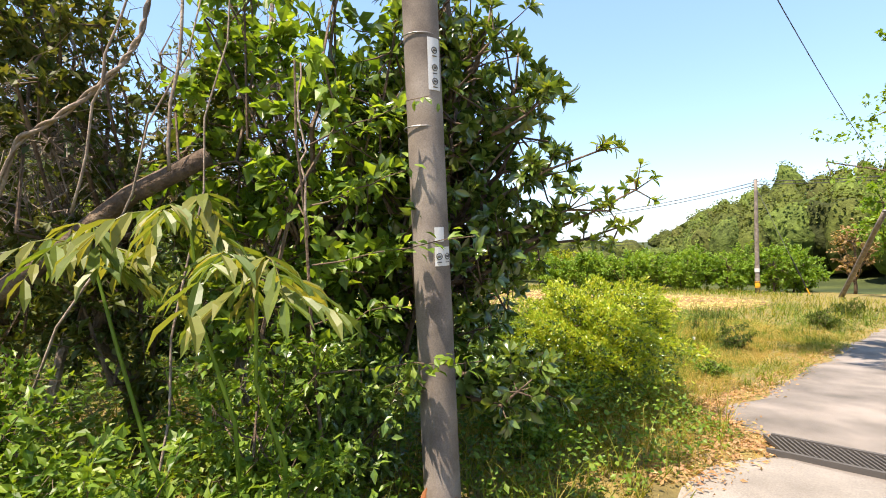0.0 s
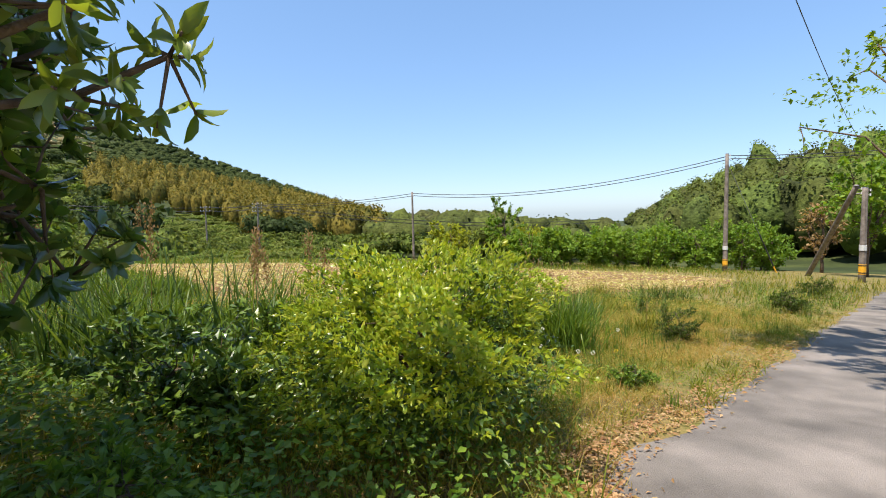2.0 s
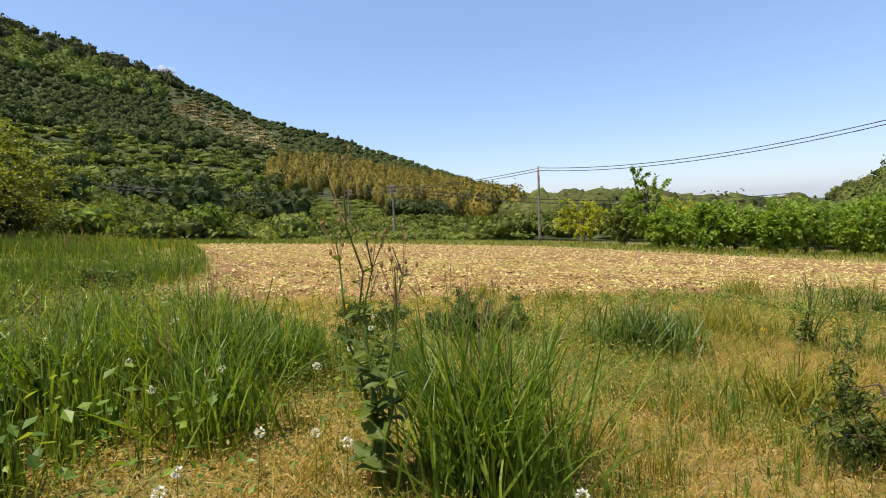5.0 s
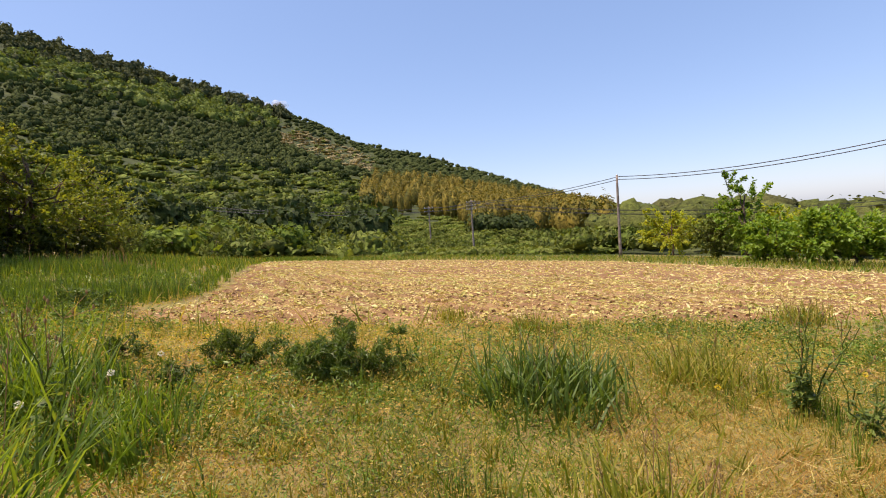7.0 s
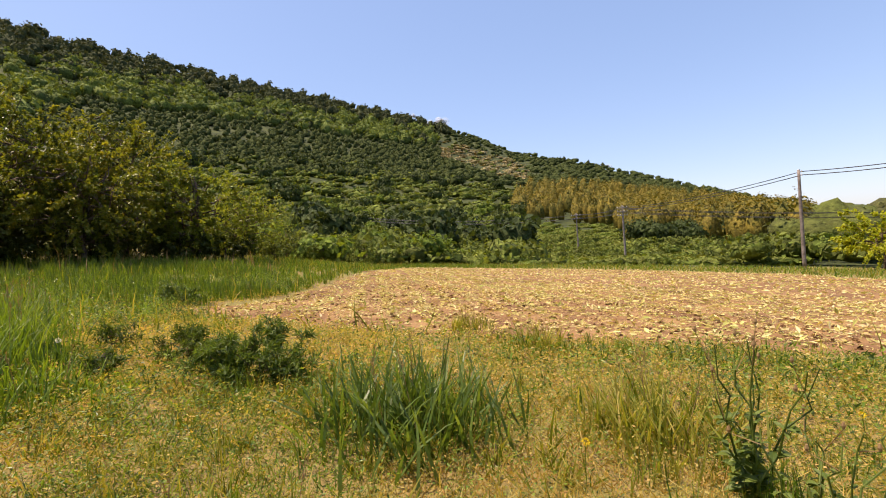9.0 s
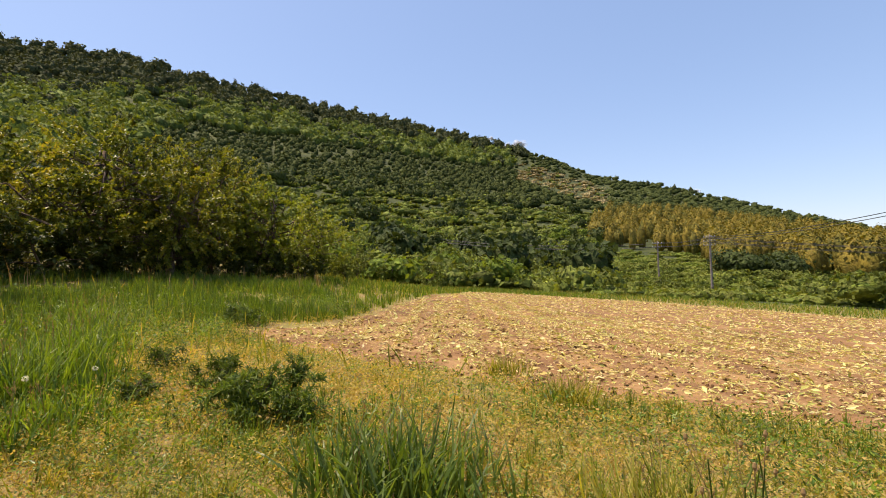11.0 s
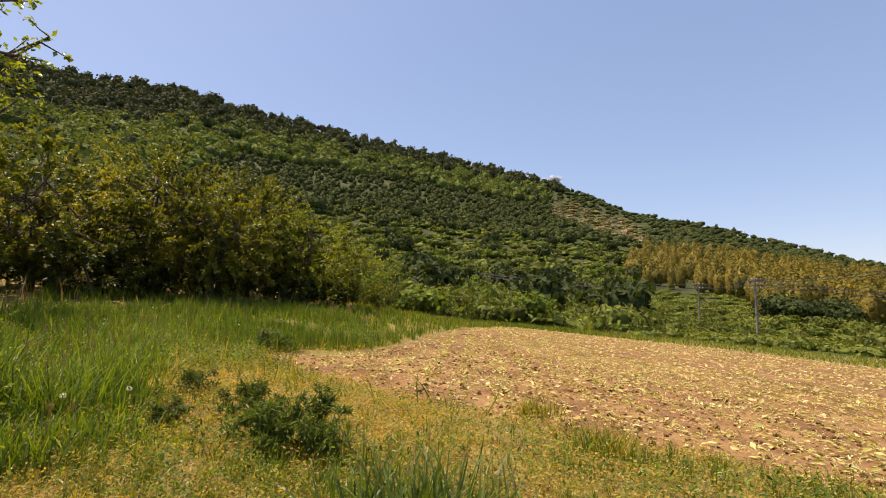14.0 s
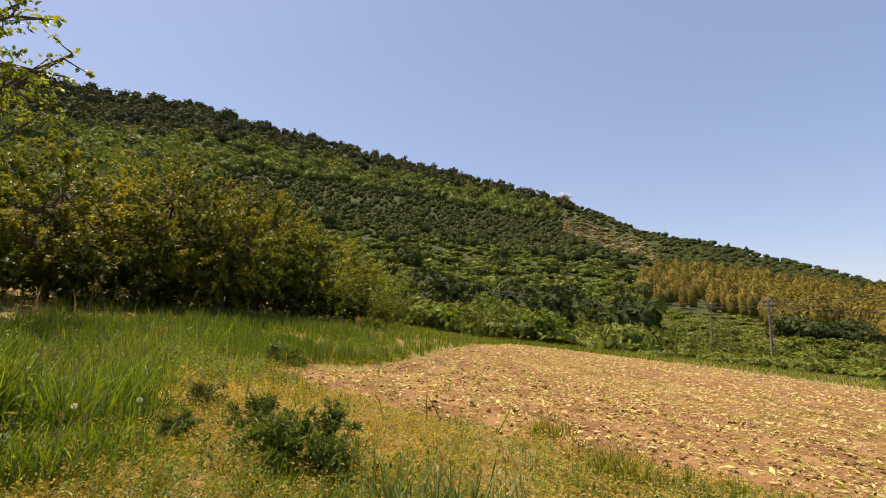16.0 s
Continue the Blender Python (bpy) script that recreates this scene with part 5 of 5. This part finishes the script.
    for lo, hi, mat, tall, text in ((.42, 9, M_DRY, .1, "close dry turf beside the trodden line"), (.2, .42, M_GRASS, .13, "close yellow-green turf beside the trodden line"), (-9, .2, M_WEED, .1, "close fresh turf beside the trodden line")):
        m = (tone >= lo) & (tone < hi)
        single("verge_turf", blades(x[m], y[m], tall * rng.uniform(.4, 1.3, m.sum()), rng.uniform(.003, .007, m.sum()), .85, STRAW), mat, text, "grass", kind="stuff")
    # leafy weeds that make the lane's verge green
    cx, cy = rng.uniform(2.5, 15, 1500), rng.uniform(9.4, 25, 1500)
    ok = open_ground(cx, cy) & (edge_gap(ROAD_LEFT, cx, cy, False) < 6) & (patches(cx * 1.3, cy * 1.2 + 3) < .66)
    cx, cy = cx[ok], cy[ok]
    k = 34
    n = len(cx) * k
    wide = np.repeat(rng.uniform(.07, .26, len(cx)), k)
    x, y = np.repeat(cx, k) + rng.normal(0, .7, n) * wide, np.repeat(cy, k) + rng.normal(0, .7, n) * wide
    P = np.column_stack([x, y, height(x, y) + rng.uniform(.05, 1.3, n) * wide])
    D, N = unit(np.column_stack([rng.normal(0, 1, (n, 2)), rng.normal(.4, .5, n)])), unit(np.column_stack([rng.normal(0, .5, (n, 2)), np.ones(n)]))
    L = rng.uniform(.03, .075, n) * near_scale(x, y)
    dark = np.repeat(rng.uniform(0, 1, len(cx)) < .35, k)
    for pick, mat, text in ((dark, M_GRASS_DARK, "dark leafy weeds along the lane's verge"), (~dark, M_WEED, "fresh leafy weeds along the lane's verge")):
        single("verge_weeds", scatter(P[pick], D[pick], N[pick], L[pick], L[pick] * .36, DIAMOND), mat, text, "weeds", kind="stuff")
    # low herbs gone to seed: small leaves and heads, rust and yellow-green
    cx, cy = rng.uniform(-6, 8.5, 11500), rng.uniform(8.8, 18.5, 11500)
    ok = ~inside(FIELD_EDGE, cx, cy) & ~on_road(cx, cy, -.15) & (np.min([np.hypot(cx - a, cy - b) for a, b in WALK], 0) > .35)
    ok &= rng.uniform(0, 1, 11500) < np.clip(1.3 - edge_gap(WALK, cx, cy, False) * .09, .35, 1)
    cx, cy = cx[ok], cy[ok]
    k = 26
    n = len(cx) * k
    wide = np.repeat(rng.uniform(.06, .2, len(cx)), k)
    x, y = np.repeat(cx, k) + rng.normal(0, .8, n) * wide, np.repeat(cy, k) + rng.normal(0, .8, n) * wide
    P = np.column_stack([x, y, height(x, y) + rng.uniform(.05, .9, n) * np.repeat(rng.uniform(.06, .2, len(cx)), k)])
    D = unit(np.column_stack([rng.normal(0, .9, (n, 2)), rng.normal(.3, .5, n)]))
    N = unit(rng.normal(0, .6, (n, 3)) + (0, 0, .7))
    L = rng.uniform(.014, .05, n) * near_scale(x, y)
    W = L * rng.uniform(.3, .65, n)
    fresh = np.repeat(rng.uniform(0, 1, len(cx)) < np.where(cy < 11.5, .22, .15) + .15 * (patches(cx, cy) < .4), k)
    for pick, mat, text in ((~fresh, M_HERB, "low rusty and straw-coloured herbs gone to seed"), (fresh, M_WEED, "low fresh green herbs on the verge")):
        single("verge_herbs", scatter(P[pick], D[pick], N[pick], L[pick], W[pick], DIAMOND), mat, text, "weeds", kind="stuff")
    # ranker growth on the far bank of the field
    x, y = rng.uniform(-30, -4, 4600) + rng.normal(0, .9, 4600), rng.uniform(14, 42, 4600)
    ok = ~inside(FIELD_EDGE, x, y) & (edge_gap(FIELD_EDGE, x, y) > .15) & (edge_gap(FIELD_EDGE, x, y) < 7)
    x, y = x[ok], y[ok]
    single("tall_grass", tussocks(x, y, 16, rng.uniform(.12, .45, len(x)), .026, .6, .14), M_TALL, "rough green grass past the field's corner", "grass", kind="stuff")
    # cover farther off
    x, y = rng.uniform(-34, 24, 26000), rng.uniform(4, 52, 26000)
    ok = ~inside(FIELD_EDGE, x, y) & ~on_road(x, y, .1) & (edge_gap(WALK, x, y, False) > 6)
    x, y = x[ok], y[ok]
    single("far_grass", blades(x, y, rng.uniform(.2, .55, len(x)), rng.uniform(.012, .03, len(x)), .3, STRAW), M_GRASS, "green grass round the field", "grass", kind="stuff")
    x, y = rng.uniform(-60, 26, 26000), rng.uniform(38, 78, 26000)
    r, az = polar(x, y)
    ok = ~inside(FIELD_EDGE, x, y) & (r < np.interp(az, FOOT_AZ, FOOT_R) * 1.25) & (edge_gap(FIELD_EDGE, x, y) < 16)
    x, y = x[ok], y[ok]
    single("bank_grass", blades(x, y, rng.uniform(.12, .42, len(x)), rng.uniform(.03, .07, len(x)), .45, STRAW), M_TALL, "rough grass on the bank past the field", "grass", kind="stuff")
    x, y = rng.uniform(-20, -8, 90), rng.uniform(6, 20, 90)
    ok = ~inside(FIELD_EDGE, x, y) & (edge_gap(FIELD_EDGE, x, y) > .6)
    x, y = x[ok], y[ok]
    single("dry_reeds", tussocks(x, y, 7, rng.uniform(.5, .95, len(x)), .022, .16, .12), M_REED, "dry brown seed stalks before the orchard", "reeds", kind="stuff")


meadow()


def thicket_floor():
    """Leafy herbs that cover the bank under the thicket."""
    n = 150000
    x, y = rng.uniform(-10, 2.6, n), rng.uniform(0, 12, n)
    near = np.exp(-(np.clip(-1 - x, 0, 20) / 3.0) ** 2 - (np.clip(np.abs(y - 6.0) - 2.2, 0, 9) / 1.4) ** 2)
    keep = rng.uniform(0, 1, n) < near * .95
    x, y = x[keep], y[keep]
    n = len(x)
    road = edge_gap(ROAD_LEFT, x, y, False)
    ok = ~on_road(x, y, -1) & (road > .05 + .25 * rng.uniform(0, 1, n)) & ~inside([(-12, -8), *ROAD_LEFT[1:11], (9, 5), (0, -8)], x, y)
    ok &= np.min([np.hypot(x - a, y - b) for a, b in WALK], 0) > .4
    ok &= np.hypot(x + .06, (y - 4.75) * .7) > .3
    x, y, road = x[ok], y[ok], road[ok]
    top = np.clip(road * .7, .05, .5) * (.6 + .5 * patches(x * 1.5, y * 1.5))
    n = len(x)
    P = np.column_stack([x, y, height(x, y) + top * rng.uniform(.1, 1.05, n) ** .7])
    D = unit(np.column_stack([rng.normal(0, 1, (n, 2)), rng.normal(-.1, .4, n)]))
    N = unit(np.column_stack([rng.normal(0, .4, (n, 2)), np.ones(n)]))
    L = rng.uniform(.03, .085, n) * np.clip(edge_gap(WALK, x, y, False) / 2.6, np.where(y < 7.5, .75, .4), 1)
    single("bank_weeds", scatter(P, D, N, L, L * .62, DIAMOND), M_WEED, "dense fresh green herbs covering the bank", "weeds", kind="stuff")
    k = rng.choice(n, 4000, replace=False)
    single("bank_grass", blades(x[k], y[k], rng.uniform(.2, .5, 4000), rng.uniform(.004, .009, 4000), .35), M_GRASS, "green grass among the bank herbs", "grass", kind="stuff")


thicket_floor()


def tall_reeds():
    for k, (x, y, h, n) in enumerate(((.3, 9.4, 1.2, 150), (-.3, 9.0, 1.4, 170), (-1.0, 8.8, 1.5, 170), (-1.8, 9.2, 1.4, 150), (.75, 9.8, .95, 160), (-.2, 9.8, 1.2, 200))):
        z = zat(x, y)
        a = rng.normal(0, .22, (n, 2)) + (x, y)
        ob = thing("tall_grass_clump", "tall green grass clump with rusty dock spikes", "grass", (x, y, z), "tall grass clumps")
        part("grass_mass", blades(a[:, 0], a[:, 1], h * rng.uniform(.4, 1.0, n), .02, .24), M_TUFT if k in (1, 2, 3) else M_TALL, ob, kind="stuff")
        heads = []
        for _ in range(2 if k != 4 else 1):
            p = np.array((*(rng.normal(0, .2, 2) + (x, y)), z))
            t = p + (rng.normal(0, .06), rng.normal(0, .06), h * rng.uniform(.98, 1.2))
            heads.append(tube([p, t], (.003, .002), 4))
            m = 150
            q = p + (t - p) * rng.uniform(.74, 1.03, (m, 1)) + rng.normal(0, .022, (m, 3))
            heads.append(scatter(q, unit(rng.normal(0, .4, (m, 3)) + (0, 0, 1)), rng.normal(0, 1, (m, 3)), .03, .016, DIAMOND))
        part("seed_plume", joined(heads), M_DOCK, ob, "rusty brown seed heads", kind="stuff")


tall_reeds()


def grass_clump(x, y, wide, tall, n, mat, label, lean=.26, width=.013):
    z = zat(x, y)
    a = rng.normal(0, wide * .27, (n, 2)) + (x, y)
    ob = thing("grass_tuft", label, "grass", (x, y, z), "grass tufts on the verge")
    part("grass_mass", blades(a[:, 0], a[:, 1], tall * rng.uniform(.45, 1.08, n), width, lean), mat, ob, kind="stuff")
    k = max(3, n // 40)
    s = []
    for _ in range(k):
        p = np.array((*(rng.normal(0, wide * .22, 2) + (x, y)), z))
        t = p + (rng.normal(0, .08), rng.normal(0, .08), tall * rng.uniform(.95, 1.25))
        s.append(tube([p, t], (.0022, .0015), 4))
        q = p + (t - p) * rng.uniform(.82, 1.02, (12, 1)) + rng.normal(0, .006, (12, 3))
        s.append(scatter(q, unit(rng.normal(0, .4, (12, 3)) + (0, 0, 1)), rng.normal(0, 1, (12, 3)), .025, .006, DIAMOND))
    part("seed_growth", joined(s), M_REED, ob, "thin dry seed stalks", kind="stuff")


grass_clump(3.15, 11.0, .6, .86, 620, M_TALL, "dense tall green grass tuft")
grass_clump(4.1, 14.15, .95, .5, 460, M_TUFT, "broad green grass tuft on dry ground", .3, .019)
grass_clump(3.1, 16.75, .5, .34, 220, M_GRASS, "small green tuft at the field edge")
grass_clump(1.05, 11.4, .5, .85, 380, M_TALL, "tall upright green grass tuft")
grass_clump(.3, 12.3, .8, .65, 400, M_TALL, "tall upright green grass tuft")
grass_clump(1.9, 12.4, .8, .3, 260, M_TALL, "ragged green grass tuft")
grass_clump(1.6, 10.9, .6, .62, 300, M_TALL, "fresh green grass tuft past the tea bush")
grass_clump(.5, 10.9, .8, .72, 400, M_TALL, "tall upright green grass tuft")
grass_clump(2.3, 12.0, .6, .36, 240, M_TALL, "fresh green grass tuft with white flowers near")
grass_clump(1.2, 12.0, .7, .58, 340, M_TALL, "tall upright green grass tuft")
grass_clump(5.1, 15.2, .8, .45, 320, M_GRASS, "ragged green grass tuft on dry ground")
grass_clump(5.0, 12.6, .7, .42, 320, M_GRASS, "low green grass tuft beside the lane")
grass_clump(7.6, 17.6, 1.0, .5, 300, M_GRASS_DARK, "green tuft near the field corner")
grass_clump(-3.6, 12.2, 1.4, .55, 800, M_TALL, "rank tall green grass tuft")
grass_clump(-1.4, 12.4, .7, .5, 320, M_TALL, "ragged green grass tuft")
grass_clump(1.7, 17.0, .6, .28, 200, M_GRASS, "small green tuft at the field edge")
grass_clump(6.4, 19.6, .8, .4, 260, M_GRASS, "green tuft at the field edge")

LOWB = "leafy weeds on the verge"
shrub("leafy_weed", "dark green bushy weed on the dry verge", 2.3, 13.85, 1.5, 1.1, .5, M_TUFT, 7500, .06, .2, LOWB, "weed", LEAF, .02, 24)
shrub("leafy_weed", "dark green bushy weed at the field's corner", -4.4, 14.75, 1.3, 1.0, .5, M_TUFT, 3600, .07, .3, LOWB, "weed", LEAF, .02, 18)
shrub("leafy_weed", "dark green bushy weed on the dry verge", 1.2, 13.7, 1.0, .8, .36, M_GRASS_DARK, 3000, .055, .25, LOWB, "weed", LEAF, .02, 18)
shrub("leafy_weed", "small dark weed on dry grass", 1.4, 12.9, .6, .5, .25, M_GRASS_DARK, 900, .05, .35, LOWB, "weed", LEAF, .02, 12)
shrub("leafy_weed", "small dark weed on dry grass", .1, 13.2, .7, .5, .3, M_GRASS_DARK, 900, .05, .35, LOWB, "weed", LEAF, .02, 12)
shrub("leafy_weed", "feathery green weed beside the lane", 5.05, 11.75, .75, .65, .6, M_GRASS_DARK, 2600, .045, .3, LOWB, "weed", LEAF, .02, 22)
shrub("leafy_weed", "green weed by the lane's edge", 3.4, 9.3, .5, .45, .2, M_WEED, 1500, .035, .5, LOWB, "weed", LEAF, .02, 14)
shrub("leafy_weed", "green bushy weed beyond the lane verge", 9.5, 15.6, 1.2, 1.0, .7, M_GRASS_DARK, 1800, .07, .3, LOWB, "weed", LEAF, .02, 18)
shrub("leafy_weed", "green bushy weed beyond the lane verge", 13.5, 19.8, 1.4, 1.2, .7, M_GRASS_DARK, 1600, .08, .3, LOWB, "weed", LEAF, .02, 16)


def thistle(x, y, tall, stems, label, spread=.22, leaf=.19, buds=5):
    z = zat(x, y)
    ob = thing("sow_thistle", label, "weed", (x, y, z), "thistles on the verge")
    for k in range(stems):
        top = np.array((x + rng.normal(0, spread), y + rng.normal(0, spread), z + tall * rng.uniform(.7, 1.05)))
        line = bend((x + rng.normal(0, .03), y + rng.normal(0, .03), z - .02), top, .02, 7)
        stem = part("stem", tube(line, np.linspace(.004 + tall * .004, .0025, 8), 6), M_THISTLE, ob)
        for j in range(1, 7):
            for _ in range(5 if j < 5 else 2):
                a = rng.uniform(0, 6.28)
                L = tall * leaf * (1.25 - j * .13) * rng.uniform(.7, 1.2)
                d = (math.cos(a), math.sin(a), rng.uniform(-.2, .6))
                part("leaf", scatter([line[j] + rng.normal(0, .008, 3)], [d], [unit(np.array((0, 0, 1.0)) + rng.normal(0, .3, 3))], L, L * .42, LEAF12), M_THISTLE, stem)
        for _ in range(buds):
            tip = line[6] + (top - line[6]) * rng.uniform(0, 1) + rng.normal(0, .05, 3) + (0, 0, .05)
            part("bud", joined([tube([line[6], tip], (.0022, .0016), 4), tube([tip, tip + (0, 0, .012), tip + (0, 0, .026)], (.004, .008, .004), 6)]), M_REED, stem)
    return ob


thistle(2.72, 10.75, 1.4, 5, "tall sow thistle with bare budded stems", .17, .09, 6)
thistle(5.75, 14.75, .78, 9, "leafy dark green sow thistle on dry ground", .16, .1, 1)
thistle(6.05, 14.5, .55, 8, "low leafy sow thistle on dry ground", .2, .11, 1)
thistle(2.1, 11.8, .9, 3, "slender budded sow thistle in grass", .15, .12, 4)


def flower(x, y, h, mat, label, r):
    z = zat(x, y)
    ob = thing("clover_flower" if mat is M_WHITE else "yellow_flower", label, "flower", (x, y, z), "flowers in the grass")
    top = np.array((x + rng.normal(0, .02), y + rng.normal(0, .02), z + h))
    part("stem", tube(bend((x, y, z - .01), top, .004, 3), .002, 4), M_WEED, ob)
    q = unit(rng.normal(0, 1, (46, 3)))
    part("head", scatter(top + q * r * .5, q, rng.normal(0, 1, (46, 3)), r * .5, r * .42, DIAMOND), mat, ob)


for x, y in ((2.35, 10.35), (2.5, 10.55), (2.25, 11.0), (2.05, 11.7), (2.75, 10.4), (1.95, 12.2), (1.75, 12.6), (2.6, 9.7), (2.4, 9.9), (2.9, 9.35), (3.0, 9.1), (1.5, 10.6), (1.2, 11.9), (2.2, 10.1), (1.0, 10.9), (3.6, 10.3), (1.7, 10.9), (.6, 11.6)):
    flower(x, y, rng.uniform(.28, .46), M_WHITE, "round white flower head on a thin stem", .024)
for x, y in ((6.2, 15.3), (6.0, 15.9), (5.2, 14.3), (3.35, 9.65), (1.0, 13.5)):
    flower(x, y, rng.uniform(.2, .34), M_YELLOW, "small yellow flower on a thin stem", .022)


def field_litter():
    n = 150000
    x, y = rng.uniform(-9, 14, n), rng.uniform(14.5, 27, n)
    x2, y2 = rng.uniform(-36, 17, 70000), rng.uniform(20, 48, 70000)
    near = (x2 > -9) & (x2 < 14) & (y2 < 27)
    x, y = np.concatenate([x, x2[~near]]), np.concatenate([y, y2[~near]])
    far = np.arange(len(x)) >= n
    ok = inside(FIELD_EDGE, x, y)
    gap = edge_gap(FIELD_EDGE, x, y)
    ok &= (rng.uniform(0, 1, len(x)) < np.clip(.5 + gap * .5, 0, 1) * (.65 + .35 * np.sin((x * .55 + y * .83) * 9.5)))
    x, y, far = x[ok], y[ok], far[ok]
    n = len(x)
    P = np.column_stack([x, y, field_top(x, y) + rng.uniform(.0, .03, n)])
    D = unit(np.column_stack([rng.normal(0, 1, (n, 2)), rng.normal(0, .3, n)]))
    N = unit(np.column_stack([rng.normal(0, .5, (n, 2)), np.ones(n)]))
    L = np.where(far, rng.uniform(.08, .2, n), rng.gamma(2.2, .025, n).clip(.022, .18))
    single("crop_litter", scatter(P, D, N, L, L * rng.uniform(.18, .5, n), DIAMOND), M_HUSK, "dry yellow crop leaves strewn over the soil", "litter", kind="stuff")
    n = 5200
    x, y = rng.uniform(-5.5, 12, n), rng.uniform(14.5, 22, n)
    ok = inside(FIELD_EDGE, x, y)
    x, y = x[ok], y[ok]
    n = len(x)
    q = unit(rng.normal(0, 1, (n, 14, 3)))
    s = rng.gamma(2, .007, n).clip(.008, .04)
    P = np.column_stack([x, y, field_top(x, y)])[:, None] + q * s[:, None, None] * .6
    single("soil_clods", scatter(P.reshape(-1, 3), np.cross(q, rng.normal(0, 1, q.shape)).reshape(-1, 3), q.reshape(-1, 3), np.repeat(s * 1.3, 14), np.repeat(s * 1.3, 14), TUFT), M_SOIL, "crumbled reddish soil clods on the field", "soil", kind="stuff")


field_litter()


def verge_leaves():
    """Dead leaves at the lane's edge and the pole's foot."""
    a = np.array(ROAD_LEFT[4:12])
    i = rng.uniform(0, len(a) - 1.001, 3200)
    k = i.astype(int)
    p = a[k] + (a[k + 1] - a[k]) * (i - k)[:, None] + np.array((-.7, .7)) * rng.normal(.06, .13, (3200, 1))
    n = len(p)
    P = np.column_stack([p, height(p[:, 0], p[:, 1]) + .03 + rng.uniform(0, .012, n)])
    L = rng.uniform(.02, .06, n)
    single("fallen_leaves", scatter(P, np.column_stack([rng.normal(0, 1, (n, 2)), rng.normal(0, .15, n)]), rng.normal(0, .5, (n, 3)) + (0, 0, 1), L, L * .45, LEAF), M_LITTER, "dry fallen leaves along the lane's edge", "leaves", kind="stuff")
    x, y = NEAR_POLE
    n = 26
    q = np.column_stack([rng.normal(x + .05, .09, n), rng.normal(y - .17, .05, n)])
    P = np.column_stack([q, height(q[:, 0], q[:, 1]) + rng.uniform(.05, .3, n)])
    L = rng.uniform(.1, .18, n)
    geo = scatter(P, rng.normal(0, .5, (n, 3)) + (0, 0, -.8), rng.normal(0, .5, (n, 3)) + (0, -1, .2), L, L * .45, LEAF6)
    stem = [tube([(x + .05, y - .17, zat(x, y - .17)), tuple(p)], .003, 4) for p in P[:10]]
    ob = thing("dead_fern", "withered reddish brown leaves at the pole's foot", "plant", (x, y - .17, zat(x, y - .17)))
    part("stalk", joined(stem), M_TWIG, ob)
    part("foliage", geo, M_DEADLEAF, ob, kind="stuff")


verge_leaves()
